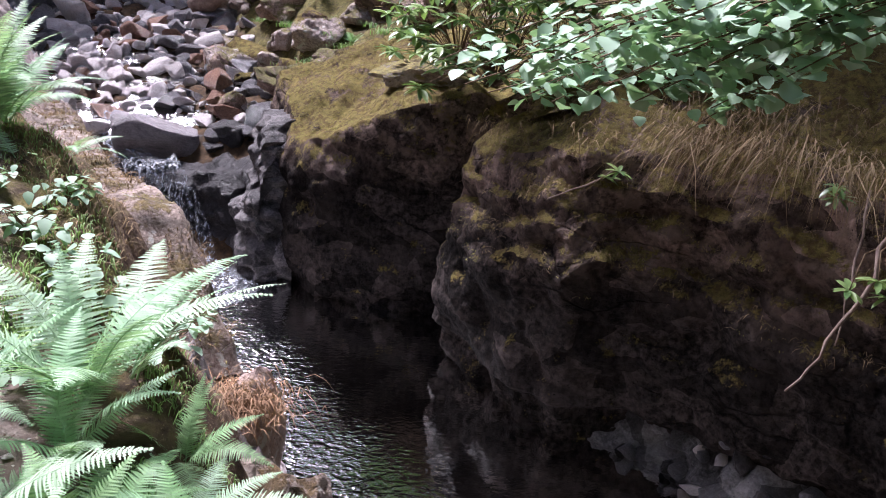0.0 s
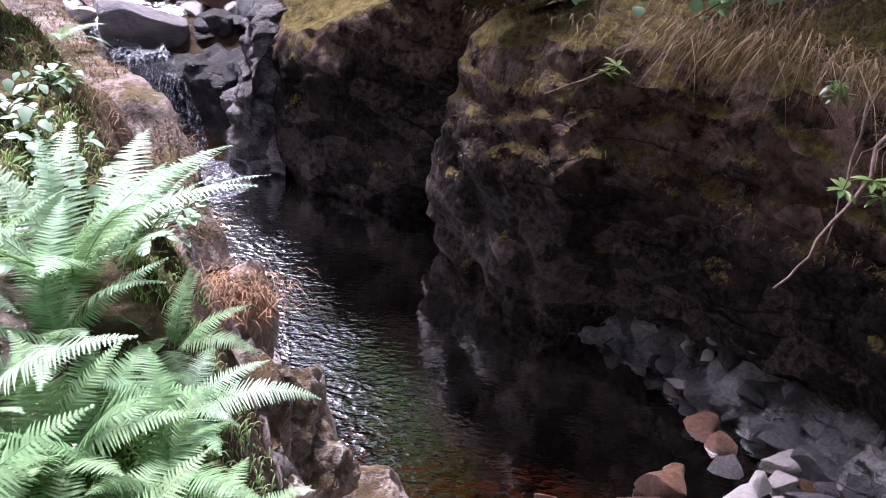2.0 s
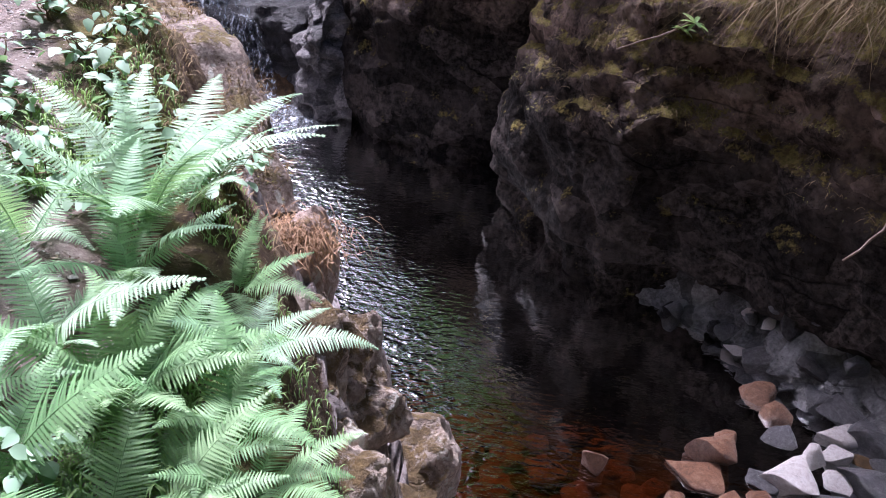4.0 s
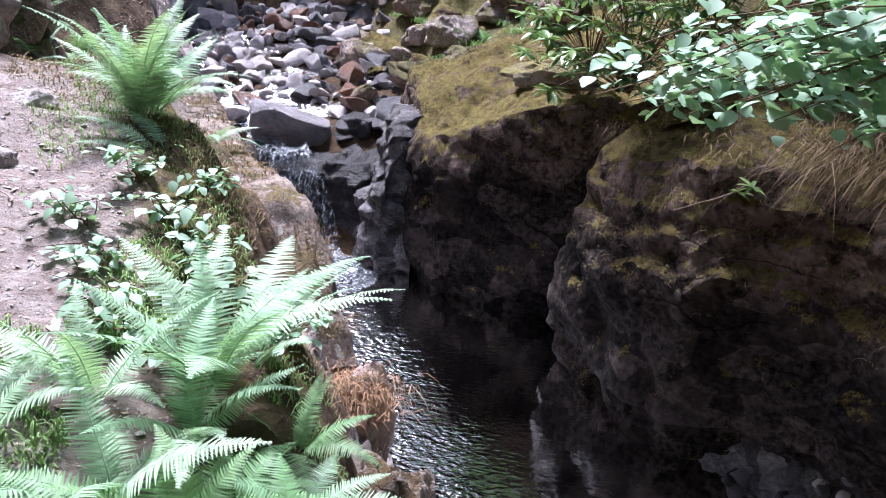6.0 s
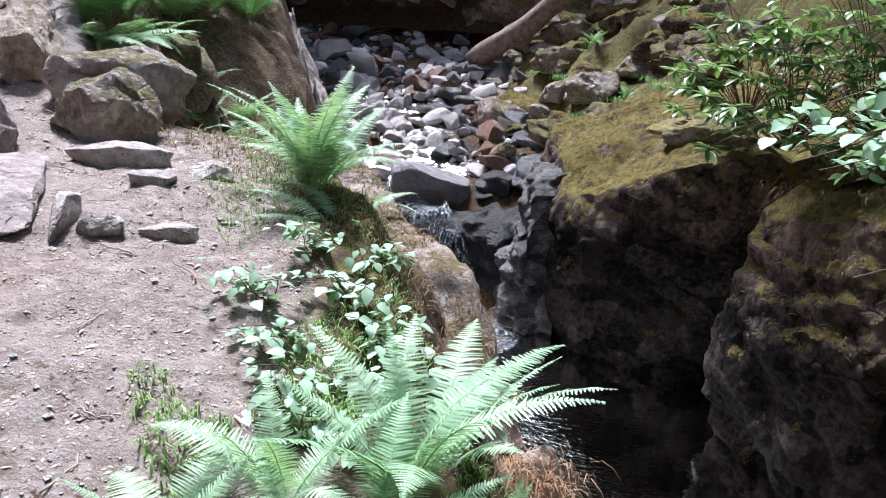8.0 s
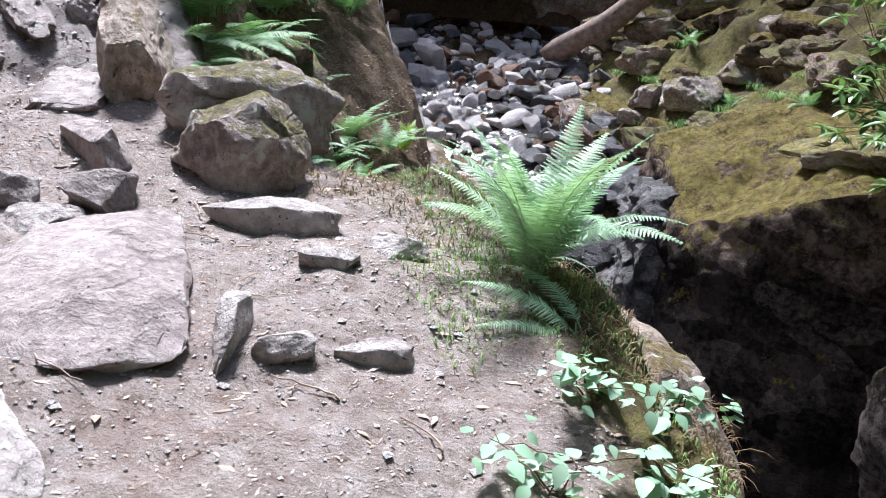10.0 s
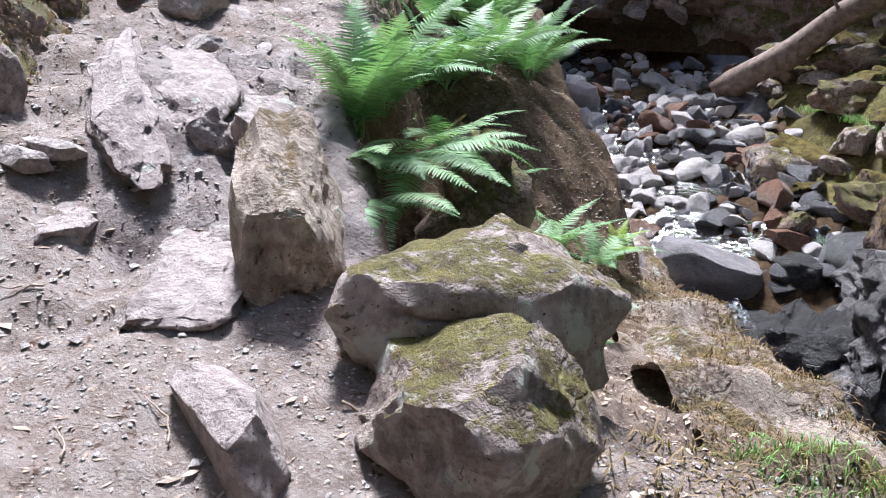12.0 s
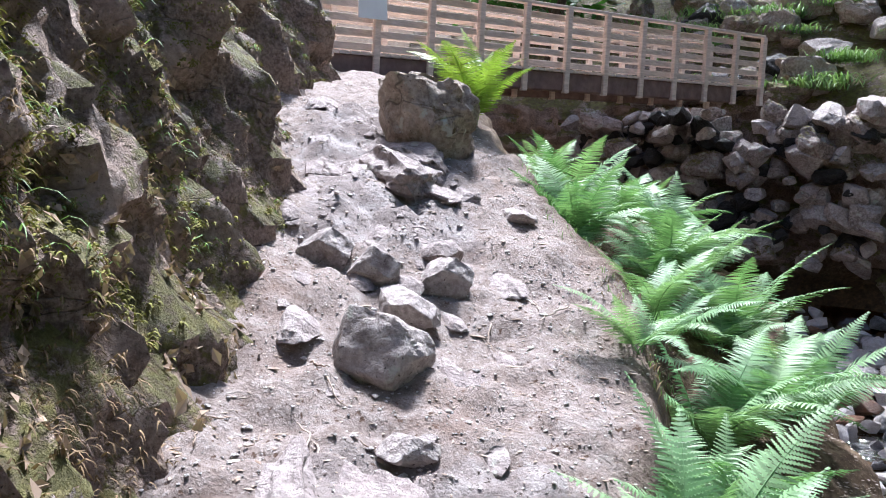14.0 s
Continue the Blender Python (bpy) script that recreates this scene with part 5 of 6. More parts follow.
# dead grass hanging over the edge of the rock face
rng_t = random.Random(12)
for k, (x, y, z, n, ln) in enumerate([(0.62, 8.2, -0.1, 90, 0.36), (1.3, 7.6, 0.05, 120, 0.5), (1.55, 7.35, 0.08, 140, 0.55), (1.9, 7.15, 0.1, 150, 0.6), (2.2, 6.95, 0.15, 160, 0.62), (2.45, 6.75, 0.2, 170, 0.66), (2.7, 6.5, 0.22, 170, 0.7), (2.9, 6.3, 0.2, 160, 0.66),
                                    (3.1, 6.05, 0.22, 160, 0.7), (3.3, 5.8, 0.25, 160, 0.7), (3.5, 5.5, 0.25, 150, 0.7), (2.5, 7.1, 0.4, 150, 0.55), (2.9, 6.8, 0.45, 150, 0.55), (3.3, 6.4, 0.5, 150, 0.55), (3.7, 5.9, 0.5, 150, 0.6), (2.1, 7.4, 0.35, 130, 0.5), (3.8, 5.1, 0.3, 140, 0.7)]):
    n = int(n * rng_t.choice((0.15, 0.4, 0.7, 1.0)))
    ax, ay = -0.3 + rng_t.uniform(-0.35, 0.3), -0.35 + rng_t.uniform(-0.3, 0.3)
    spots = [(rng_t.gauss(0, 0.16), rng_t.gauss(0, 0.16), rng_t.gauss(0, 0.07), ax + rng_t.gauss(0, 0.3), ay + rng_t.gauss(0, 0.3)) for i in range(n)]
    V, F = blades(spots, ln * rng_t.uniform(0.45, 0.9), 0.0045, STRAW, rng_t, 0.6, 1.3)
    ob = new("dead_grass_tuft", mesh_np("dead_grass_tuft", V, F, STRAW))
    ob.matrix_basis = pose(x, y, z)
    tagged(ob, "straw-brown dead grass hanging over the rock edge", "grass tuft", "hanging grass tufts", "stuff")


# ---- litter on the path ----
def litter():
    rng = random.Random(17)
    P = []
    for k in range(24000):
        s = rng.uniform(0.6, 6.0) if k % 5 < 3 else rng.uniform(6.0, 13.0)
        n0, n1 = float(interp(s, HILL_FOOT)) - 0.1, float(interp(s, EDGE_1)) - 0.08
        n = rng.uniform(n0, n1)
        P.append((*from_sn(s, n), rng.random()))
    for k in range(9000):
        s = rng.uniform(5.6, 10.5)
        P.append((*from_sn(s, float(interp(s, EDGE_1)) + 0.05 + 2.0 * rng.random()), 1.5))
    Z = surface([p[0] for p in P], [p[1] for p in P])
    for name, keep, m, text in [("path_pebbles", 0, PALE_STONE, "small pale stones trodden into the path"), ("path_litter", 1, CHIP, "bits of bark, twigs and dead leaves on the path")]:
        V, F = [], []
        for i, ((x, y, q), z) in enumerate(zip(P, Z)):
            if i % 2 != keep or (keep == 0 and q > 1):
                continue
            r = rng.uniform(0.003, 0.0095) * (2.2 if 0.94 < q < 1 else 1.5 if q > 1 else 1) * (1.15 if i % 5 > 2 else 1)
            ax, ay, az = (r, r * rng.uniform(0.6, 1), r * 0.5) if keep == 0 else (r * rng.uniform(1.1, 2.2), r * rng.uniform(0.35, 0.8), r * 0.22)
            a = rng.uniform(0, 6.283)
            c, sn = math.cos(a), math.sin(a)
            o, tip = len(V), rng.uniform(-0.4, 0.4)
            for px, py, pz in ((ax, ay * tip, 0), (0.2 * ax, ay, az * 0.4), (-ax, -ay * tip, 0), (-0.1 * ax, -ay, az * 0.4), (0.25 * ax, 0.2 * ay, az), (0, 0, -az)):
                V.append((x + px * c - py * sn, y + px * sn + py * c, float(z) + pz + az * 0.4))
            F += [(o, o + 1, o + 4), (o + 1, o + 2, o + 4), (o + 2, o + 3, o + 4), (o + 3, o, o + 4), (o + 1, o, o + 5), (o + 2, o + 1, o + 5), (o + 3, o + 2, o + 5), (o, o + 3, o + 5)]
        tagged(new(name, mesh_np(name, V, F, m, True)), text, "litter", kind="stuff")


litter()


# ---- log, bridge, trees ----
def log():
    a, b = Vector((-5.45, 18.8, -0.1)), Vector((-1.6, 18.9, 2.85))
    rng = random.Random(2)
    pts = [a.lerp(b, i / 16) + Vector((0, 0, 0.05 * math.sin(i))) for i in range(17)]
    v, f = tube(pts, [0.23 * (1.12 - 0.3 * i / 16) * rng.uniform(0.94, 1.06) for i in range(17)], 12)
    ob = new("fallen_log")
    tagged(ob, "bare fallen log leaning from the stream onto the bank", "log")
    part("trunk", mesh_np("trunk", v, f, LOG_WOOD), ob)
    for t, d in [(0.3, (0.2, -0.3, 0.25)), (0.5, (-0.2, -0.3, 0.3)), (0.7, (0.1, -0.3, -0.2))]:
        p = a.lerp(b, t)
        v, f = tube([p, p + Vector(d)], [0.05, 0.02], 6)
        part("branch_stub", mesh_np("branch_stub", v, f, LOG_WOOD), ob)


log()


def bar(parent, name, a, b, w, h, material, label=""):
    """A sawn length of timber from a to b, with eased edges."""
    a, b = Vector(a), Vector(b)
    d = (b - a).normalized()
    sd = Vector((-d.y, d.x, 0)).normalized() if abs(d.z) < 0.9 else Vector((0.57, 0.82, 0)).normalized()
    up = d.cross(sd)
    if abs(d.z) < 0.9 and up.z < 0:
        up = -up
    e = 0.12 * min(w, h)
    ring = [(w / 2, h / 2 - e), (w / 2 - e, h / 2), (-w / 2 + e, h / 2), (-w / 2, h / 2 - e), (-w / 2, -h / 2 + e), (-w / 2 + e, -h / 2), (w / 2 - e, -h / 2), (w / 2, -h / 2 + e)]
    V = [p + sd * u + up * q for p in (a, b) for u, q in ring]
    F = [(i, (i + 1) % 8, 8 + (i + 1) % 8, 8 + i) for i in range(8)] + [tuple(range(8))[::-1], tuple(range(8, 16))]
    return part(name, mesh_np(name, V, F, material, True), parent, None, label)


def bridge():
    a, b = Vector((-12.1, 11.6, 3.9)), Vector((-9.0, 20.9, 4.5))
    ob = new("footbridge")
    tagged(ob, "weathered timber footbridge with slatted railings over the gorge", "bridge")
    d = (b - a).normalized()
    sd = Vector((-d.y, d.x, 0))
    n = 12
    for k, off in enumerate((0.0, 1.25)):
        o = sd * off
        bar(ob, "beam", a + o, b + o * 1.0 - d * 0.9, 0.16, 0.3, BEAM_WOOD, "dark timber beam")
        for i in range(n):
            p = a + d * ((b - a).length * i / (n - 1)) + o - sd * 0.1
            bar(ob, "post", p + Vector((0, 0, -0.18)), p + Vector((0, 0, 1.15)), 0.09, 0.11, BRIDGE_WOOD)
        for j in range(5):
            z = 0.27 + 0.185 * j
            bar(ob, "rail", a + o + Vector((0, 0, z)), b + o + Vector((0, 0, z)), 0.03, 0.1, BRIDGE_WOOD)
        bar(ob, "handrail", a + o - sd * 0.06 + Vector((0, 0, 1.17)), b + o - sd * 0.06 + Vector((0, 0, 1.17)), 0.14, 0.045, BRIDGE_WOOD)
    m = int((b - a).length / 0.16)
    for i in range(m):
        p = a + d * (0.16 * i + 0.08) + Vector((0, 0, 0.17))
        bar(ob, "plank", p - sd * 0.12, p + sd * 1.37, 0.145, 0.04, BRIDGE_WOOD)
    sign = new("notice")
    sign.matrix_basis = Matrix.Translation(a + d * 0.75 - sd * 0.2 + Vector((0, 0, 0.78)))
    tagged(sign, "white notice sheet fixed to the bridge railing", "notice")
    bar(sign, "sheet", d * -0.22, d * 0.22, 0.015, 0.32, PAPER)


bridge()

# dry stones under the far end of the bridge
rng_s = random.Random(31)
for k in range(230):
    t = rng_s.random()
    p = Vector((-13.2, 21.6, 0)).lerp(Vector((-6.6, 21.4, 0)), t)
    z = 4.2 - 3.0 * rng_s.random() ** 1.2
    r = rng_s.uniform(0.12, 0.38)
    rock("abutment_stone", shape(rng_s.choice(("path", "ledge", "moss", "path", "dark")), rng_s.randrange(1, 6)), p.x, p.y - rng_s.uniform(-0.2, 0.5), (r * rng_s.uniform(0.9, 1.5), r, r * rng_s.uniform(0.6, 1.0)), rng_s.uniform(0, 360), 0.5, (rng_s.uniform(-35, 35), rng_s.uniform(-35, 35)), z=z,
         label="rough grey stone piled below the bridge end", category="stone", group="stones below the bridge")


def tree(x, y, height, crown, seed, z=None, leaves=2600, low=0.45):
    rng = random.Random(seed)
    z = ground_at(x, y) if z is None else z
    top = new("tree")
    top.matrix_basis = pose(x, y, z - 0.1)
    tagged(top, "leafy tree added on the gorge side to shade it", "tree", "woodland trees")
    pts = [Vector((0.25 * math.sin(i * 0.8 + seed), 0.25 * math.cos(i * 0.7 + seed), height * i / 8)) for i in range(9)]
    v, f = tube(pts, [0.2 * (1.25 - i / 8) for i in range(9)], 9)
    limbs = []
    for k in range(9):
        p = pts[3 + k % 5]
        a = k * 2.4 + seed
        q = p + Vector((math.cos(a), math.sin(a), 0.35)) * crown * rng.uniform(0.6, 0.95)
        limbs.append((p, q))
        lv, lf = tube([p, p.lerp(q, 0.5) + Vector((0, 0, 0.2)), q], [0.07, 0.045, 0.015], 6)
        v, f = join_parts([(v, f), (lv, lf)])
    part("trunk", mesh_np("trunk", v, f, BARK), top)
    V, F = [], []
    for k in range(leaves):
        p, q = limbs[rng.randrange(len(limbs))]
        c = p.lerp(q, rng.uniform(0.25, 1.1)) + Vector((rng.gauss(0, 1), rng.gauss(0, 1), rng.gauss(0, 0.7))) * crown * 0.22
        a, b = Vector((rng.gauss(0, 1), rng.gauss(0, 1), rng.gauss(0, 0.4))).normalized(), Vector((rng.gauss(0, 1), rng.gauss(0, 1), rng.gauss(0, 0.4))).normalized()
        r = rng.uniform(0.16, 0.3)
        o = len(V)
        V += [c - a * r, c + b * r * 0.45, c + a * r, c - b * r * 0.45]
        F.append((o, o + 1, o + 2, o + 3))
    part("crown", mesh_np("crown", V, F, CANOPY), top)


# added trees, mostly out of view, that shade the gorge and darken reflections
for k, (x, y, hgt, crown, leaves) in enumerate([(6.5, 9.5, 9, 4.2, 5200), (4.4, 13.2, 9, 4.0, 5200), (5.0, 11.5, 8, 3.8, 5200), (7.5, 7.0, 8, 3.8, 5200), (2.5, 18.0, 10, 4.2, 5000), (8.5, 4.0, 9, 4.2, 5200), (4.6, 16.5, 9, 4.0, 5000), (6.0, 16.0, 10, 4.4, 5200), (-2.0, 23.5, 9, 4.2, 4600), (-9.5, 32.0, 9, 4.2, 4600),
                                               (-15.0, 24.0, 9, 4.2, 4200), (9.0, -3.0, 9, 4.2, 4600), (11.0, 12.0, 11, 4.5, 4600), (-6.0, -4.0, 9, 4.0, 4200), (3.5, -5.5, 9, 4.0, 4200),
                                               (3.2, 12.4, 11, 4.4, 6000), (0.5, -6.0, 11, 4.6, 6000), (6.5, -3.0, 11, 4.6, 6000), (9.5, 1.0, 12, 4.6, 6000), (5.5, 13.5, 13, 4.6, 6000)]):
    tree(x, y, hgt, crown, 200 + k, leaves=leaves)


def stump(x, y, z, height):
    """A rotten mossy stump, rooted in the bank, that ferns have overgrown."""
    rng = random.Random(71)
    top = new("tree_stump")
    top.matrix_basis = pose(x, y, z)
    tagged(top, "dark mossy rotten stump rooted in the stream bank", "tree stump")
    pts = [Vector((0.05 * math.sin(i * 1.3), 0.05 * math.cos(i * 0.9), height * i / 10)) for i in range(11)]
    v, f = tube(pts, [0.26 * (1 + 0.6 * (1 - i / 10) ** 3 - 0.45 * (i / 10) ** 4) for i in range(11)], 18)
    v = [p + Vector((p.x, p.y, 0)) * (0.5 * (rng.random() - 0.5) + 0.25 * math.sin(k % 18 * 1.4)) * 0.6 + Vector((0, 0, rng.uniform(-0.05, 0.05))) for k, p in enumerate(v)]
    part("bole", mesh_np("bole", v, f, WALL_MOSS), top)
    for k in range(6):
        a = k * 1.05 + 0.3
        d = Vector((math.cos(a), math.sin(a), 0))
        v, f = tube([d * 0.15 + Vector((0, 0, 0.45)), d * 0.36 + Vector((0, 0, 0.12)), d * 0.55 + Vector((0, 0, -0.15)), d * 0.66 + Vector((0, 0, -0.45))], [0.09, 0.08, 0.06, 0.03], 8)
        part("root", mesh_np("root", v, f, BARK), top)


stump(-4.66, 6.55, 0.1, 0.98)


# mossy boulders on the far bank
rng_m = random.Random(77)
for k in range(95):
    y = rng_m.uniform(11.4, 20.5)
    x = float(interp(y, FAR_FOOT)) + rng_m.uniform(-0.2, 3.8)
    r = rng_m.uniform(0.16, 0.5)
    rock("bank_boulder", shape(rng_m.choice(("moss", "face", "cliff")), rng_m.randrange(1, 6)), x, y, (r * 1.3, r, r * 0.7), rng_m.uniform(0, 360), 0.38, (rng_m.uniform(-12, 12), rng_m.uniform(-12, 12)),
         label="moss-covered boulder on the far bank", category="boulder", group="boulders of the far bank")
rock("buttress_top", shape("cap", 2), 0.0, 10.95, (0.95, 0.55, 0.26), 8, z=0.02, sink=0.5, tilt=(0, -6), label="mossy overhanging slab on top of the rock buttress", category="rock")
for i, (x, y, size) in enumerate([(-1.6, 15.0, 0.5), (-0.6, 13.5, 0.5), (-2.5, 17.0, 0.5), (0.6, 12.2, 0.45)]):
    fern(x, y, size, 8, "green", 0, 360, lift=5, seed=300 + i, label="green fern on the far bank")

# rocks and tufts on the slope beyond the bridge
rng_h = random.Random(101)
for k in range(70):
    x, b = rng_h.uniform(-13.5, -5.0), 3.4 * rng_h.random()
    r = rng_h.uniform(0.15, 0.5)
    rock("slope_rock", shape(rng_h.choice(("face", "dark", "moss", "path")), rng_h.randrange(1, 6)), x, 22.0 + b, (r * 1.3, r, r * 0.8), rng_h.uniform(0, 360), 0.5, (rng_h.uniform(-20, 20), rng_h.uniform(-20, 20)), z=4.55 + 0.9 * b,
         label="rough dark rock in the slope beyond the bridge", category="rock", group="rocks of the far slope")
    if k % 2:
        continue
    V, F = blades([(rng_h.gauss(0, 0.3), rng_h.gauss(0, 0.25), 0, 0, 0) for i in range(220)], rng_h.uniform(0.3, 0.6), 0.012, GRASS, rng_h, 0.8, 0.6)
    ob = new("slope_grass", mesh_np("slope_grass", V, F, GRASS))
    ob.matrix_basis = pose(x + 0.5, 21.7 + b, 4.35 + 0.9 * b)
    tagged(ob, "rank green grass on the slope beyond the bridge", "grass tuft", "far slope grass", "stuff")

# dark rock that slopes into the pool under the face
cliff("cliff_wall_5", [(1.55, 7.05), (2.02, 6.5), (2.35, 6.0), (2.75, 5.6), (3.05, 5.2), (3.3, 4.7), (3.55, 4.0), (3.9, 3.1)], [-2.3, -1.95, -1.6, -1.4, -1.25, -1.2, -1.2, -1.2], -3.3, APRON_ROCK, 71, lean=0.75, bulge=0.15, rise=0.5, back=1.6, step=0.03, size=(0.36, 0.3),
      label="dark jointed rock sloping into the pool")


def apron_blocks():
    """Loose wet blocks that lie on the rock sloping into the pool."""
    rng = random.Random(29)
    faces = [f for f in bpy.data.objects["cliff_wall_5"].data.polygons if -2.95 < f.center.z < -1.5 and 3.8 < f.center.y < 7.0]
    for k in range(85):
        c = faces[rng.randrange(len(faces))].center
        r = rng.choice((0.07, 0.09, 0.12, 0.15, 0.2))
        rock("apron_block", shape(rng.choice(("wet", "wet", "dark", "pale" if c.z < -2.6 else "wet")), rng.randrange(1, 6)), c.x, c.y, (r * rng.uniform(1.0, 1.5), r, r * rng.uniform(0.6, 0.9)), rng.uniform(0, 360), 0.5, (rng.uniform(-30, 30), rng.uniform(-30, 30)), z=c.z + r * 0.1,
             label="dark grey angular block on the wet rock by the pool", category="rock", group="blocks by the pool")


apron_blocks()


def wall_growth():
    """Moss, dead leaves and grass that cling to the face beside the path."""
    rng = random.Random(44)
    me = bpy.data.objects["cliff_wall_3"].data
    faces = [f for f in me.polygons if f.center.z < 4.2 and f.center.y < 10.5]
    for name, m, count, ln, wd, text in [("wall_moss", MOSS_TUFT, 42000, 0.045, 0.006, "olive green moss tufts on the rock face"), ("wall_grass", GRASS, 2500, 0.1, 0.0035, "thin green grass on the rock face"), ("wall_stalks", STRAW, 14000, 0.07, 0.0035, "brown dead stalks and leaves on the rock face")]:
        spots = []
        for k in range(count * 3):
            f = faces[rng.randrange(len(faces))]
            c = f.center
            if vnoise(c.x * 2.2, c.y * 2.2, c.z * 2.2, 46 if m is STRAW else 45) > (0.05 if m is not GRASS else 0.25):
                spots.append((c.x + rng.uniform(-0.02, 0.02), c.y + rng.uniform(-0.02, 0.02), c.z + rng.uniform(-0.02, 0.02), f.normal.x * 0.7, f.normal.y * 0.7))
            if len(spots) == count:
                break
        V, F = blades(spots, ln, wd, m, rng, 0.7, 0.9)
        tagged(new(name, mesh_np(name, V, F, m)), text, "moss", kind="stuff")


wall_growth()


def wall_leaves():
    """Dead leaves caught on the mossy face and along its foot."""
    rng = random.Random(66)
    faces = [f for f in bpy.data.objects["cliff_wall_3"].data.polygons if f.center.z < 3.4 and f.center.y < 10.5]
    V, F = [], []
    for k in range(11000):
        f = faces[rng.randrange(len(faces))]
        c = f.center
        if vnoise(c.x * 1.8, c.y * 1.8, c.z * 1.8, 67) < -0.05:
            continue
        nrm = (f.normal + Vector((rng.gauss(0, 0.45), rng.gauss(0, 0.45), rng.gauss(0, 0.45)))).normalized()
        a = nrm.orthogonal().normalized()
        a.rotate(Matrix.Rotation(rng.uniform(0, 6.283), 3, nrm))
        b, r = nrm.cross(a), rng.uniform(0.016, 0.04)
        p, o = c + f.normal * 0.015, len(V)
        V += [p - a * r, p + b * r * 0.5 + nrm * r * 0.2, p + a * r, p - b * r * 0.5 + nrm * r * 0.2]
        F += [(o, o + 1, o + 2), (o, o + 2, o + 3)]
    tagged(new("dead_leaves", mesh_np("dead_leaves", V, F, DEAD_LEAF, True)), "tan dead leaves caught in moss on the rock face", "leaves", kind="stuff")


wall_leaves()


def top_growth():
    """Dry moss and short dead grass on the tops and ledges of the rock faces."""
    rng = random.Random(57)
    for wall, name, m, count, ln, wd, low, text in [
            ("cliff_wall_2", "buttress_moss", MOSS_TUFT, 9000, 0.035, 0.004, 0.6, "yellow-brown moss on the rock buttress"), ("cliff_wall_2", "buttress_grass", STRAW, 3500, 0.09, 0.003, 0.6, "short dead grass on the rock buttress"),
            ("cliff_wall_1", "face_moss", MOSS_TUFT, 9000, 0.035, 0.004, 0.45, "yellow-brown moss on the ledges of the rock face"), ("cliff_wall_1", "face_grass", STRAW, 6000, 0.16, 0.0035, 0.4, "dead grass on the bank over the rock face"),
            ("cliff_wall_7", "rib_stalks", STRAW, 5000, 0.11, 0.003, 0.5, "brown dead stalks lying along the rock rib"), ("cliff_wall_7", "rib_moss", MOSS_TUFT, 2500, 0.025, 0.003, 0.4, "short moss on the rock rib")]:
        faces = [f for f in bpy.data.objects[wall].data.polygons if f.normal.z > low and f.center.z > -1.5 and f.center.y > 3.5]
        spots = []
        for k in range(count * 2):
            f = faces[rng.randrange(len(faces))]
            c = f.center
            if vnoise(c.x * 2.5, c.y * 2.5, c.z * 2.5, 58 if m is STRAW else 59) > -0.1:
                spots.append((c.x + rng.uniform(-0.02, 0.02), c.y + rng.uniform(-0.02, 0.02), c.z, f.normal.x * 0.6, f.normal.y * 0.6))
            if len(spots) == count:
                break
        V, F = blades(spots, ln, wd, m, rng, 0.9, 0.8)
        tagged(new(name, mesh_np(name, V, F, m)), text, "grass" if m is STRAW else "moss", kind="stuff")
    # hair moss that hangs over the rounded block of the bank
    V, F = blades([(rng.gauss(0, 0.12), rng.gauss(0, 0.1), 0.4 + rng.uniform(-0.08, 0.05), rng.uniform(0.0, 0.6), rng.uniform(-0.5, 0.3)) for i in range(900)], 0.16, 0.0025, HAIR_MOSS, rng, 0.8, 1.2)
    ob = new("hanging_moss", mesh_np("hanging_moss", V, F, HAIR_MOSS))
    ob.matrix_basis = pose(-0.9, 3.6, -1.0)
    tagged(ob, "red-brown hair moss hanging over the rounded block", "moss", kind="stuff")


top_growth()


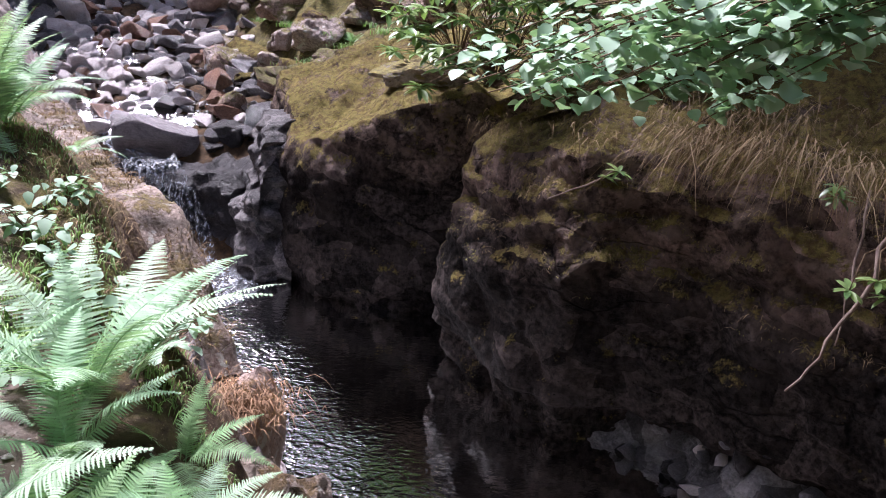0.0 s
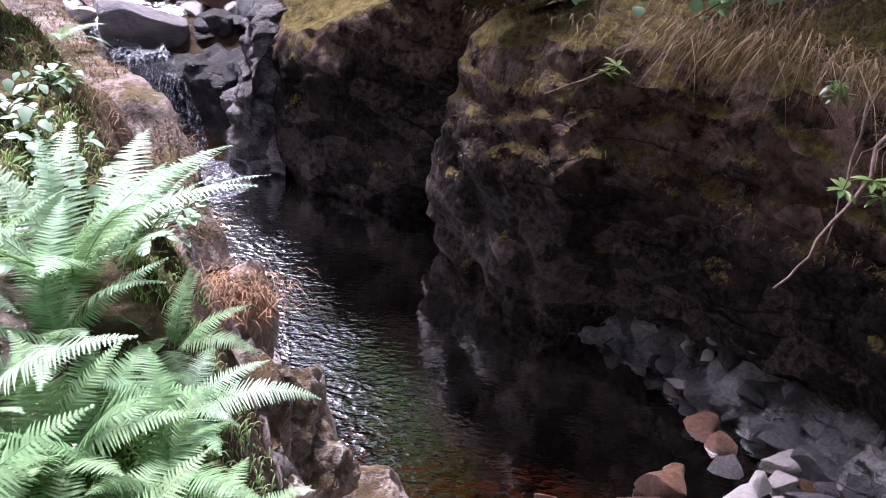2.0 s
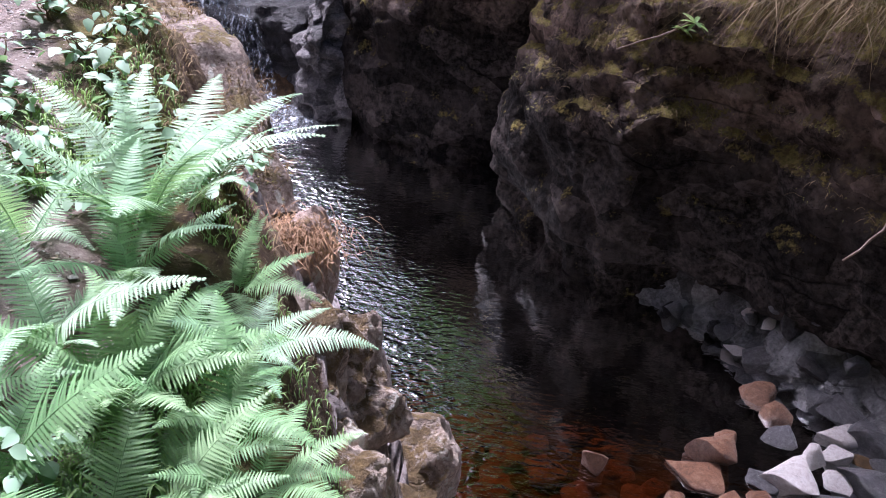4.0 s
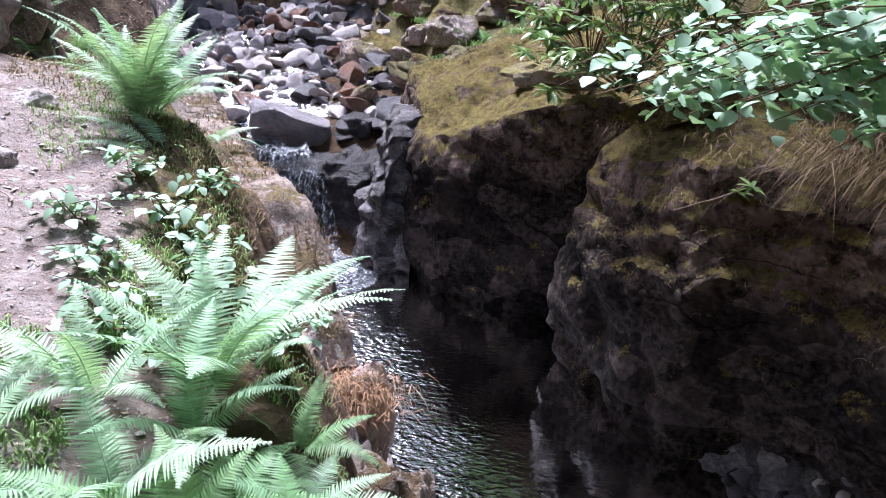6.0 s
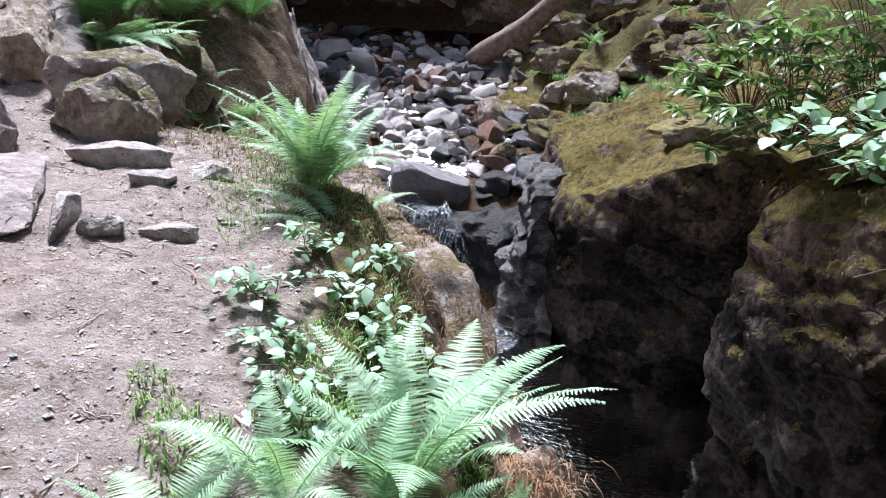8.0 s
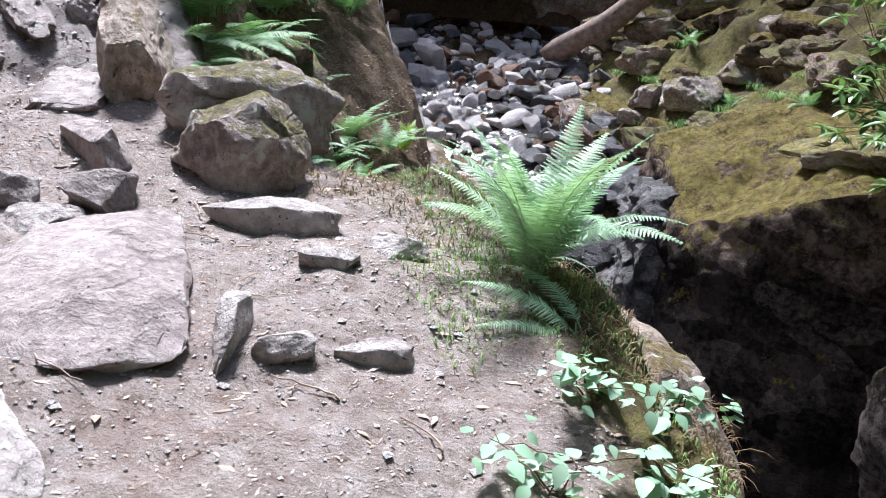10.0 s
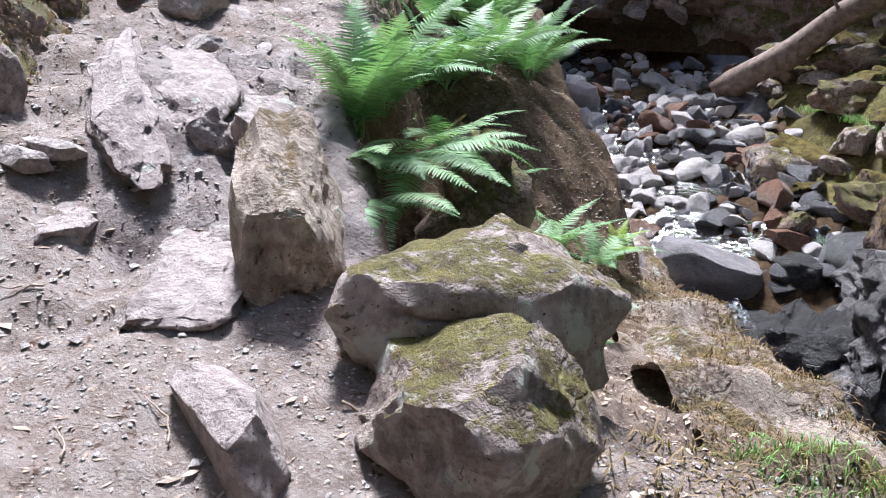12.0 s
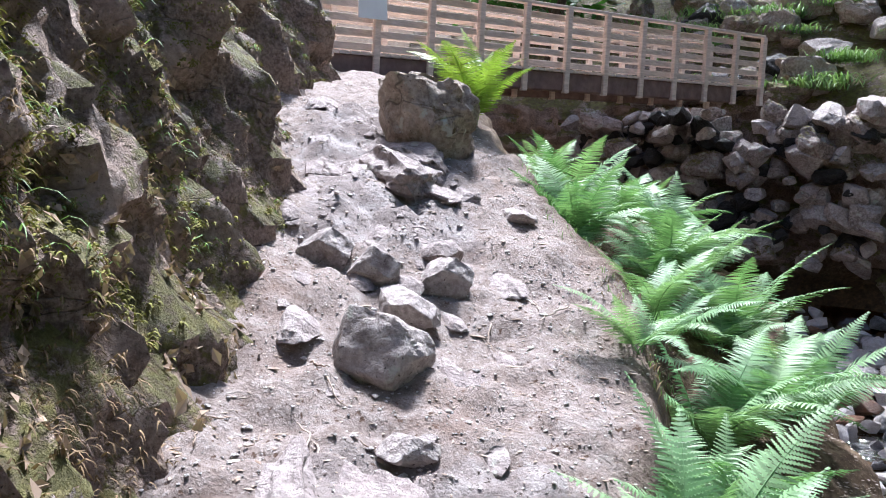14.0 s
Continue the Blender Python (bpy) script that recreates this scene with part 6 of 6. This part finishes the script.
# bare branches and twigs
def twig(name, pts, r, label, material=LOG_WOOD):
    rng = random.Random(int(abs(pts[0][0]) * 1000))
    fine = []
    for a, b in zip(pts, pts[1:]):
        fine += [Vector(a).lerp(Vector(b), k / 4) + Vector((rng.uniform(-1, 1), rng.uniform(-1, 1), rng.uniform(-1, 1))) * r * 1.6 for k in range(4)]
    fine.append(Vector(pts[-1]))
    v, f = tube(fine, [r * (1.1 - 0.7 * i / len(fine)) for i in range(len(fine))], 6)
    tagged(new(name, mesh_np(name, v, f, material)), label, "branch" if r > 0.005 else "stick", "bare branches" if r > 0.005 else "sticks on the path")


twig("bare_branch", [(3.35, 5.75, 0.15), (3.05, 5.3, -0.35), (2.75, 5.1, -0.8), (2.5, 5.05, -1.15)], 0.018, "long bare branch hanging down the rock face")
twig("bare_branch", [(3.2, 5.9, 0.1), (3.0, 5.45, -0.5), (2.9, 5.3, -0.9)], 0.011, "thin bare branch hanging down the rock face")
twig("bare_branch", [(1.75, 7.3, -0.15), (1.45, 7.15, -0.3), (1.05, 7.35, -0.55)], 0.011, "pale dead twig sticking out of the moss")
twig("bare_branch", [(1.3, 7.2, -1.3), (1.45, 7.1, -1.15), (1.65, 7.05, -1.3)], 0.008, "thin dead twig on the dark rock face")
rng_w = random.Random(88)
for k in range(60):
    s_, n_ = rng_w.uniform(2.2, 9.5), rng_w.uniform(-1.1, 0.5)
    x, y = from_sn(s_, n_)
    a, ln = rng_w.uniform(0, 6.283), rng_w.uniform(0.06, 0.26)
    pts = [(x + math.cos(a + 0.3 * i) * ln * i / 2, y + math.sin(a + 0.3 * i) * ln * i / 2, ground_at(x + math.cos(a) * ln * i / 2, y + math.sin(a) * ln * i / 2) + 0.012) for i in range(3)]
    twig("stick", pts, rng_w.uniform(0.0022, 0.0042), "dry stick lying on the path", CHIP)

rng_g = random.Random(93)
for k in range(36):
    y = rng_g.uniform(11.5, 18)
    x = float(interp(y, FAR_FOOT)) + rng_g.uniform(0.6, 3.2)
    V, F = blades([(rng_g.gauss(0, 0.13), rng_g.gauss(0, 0.13), 0, 0, 0) for i in range(160)], rng_g.uniform(0.14, 0.36), 0.005, GRASS, rng_g, 0.7, 0.55)
    ob = new("grass_tuft", mesh_np("grass_tuft", V, F, GRASS))
    ob.matrix_basis = pose(x, y, ground_at(x, y) - 0.02)
    tagged(ob, "green grass tuft on the far bank", "grass tuft", "far grass tufts", "stuff")
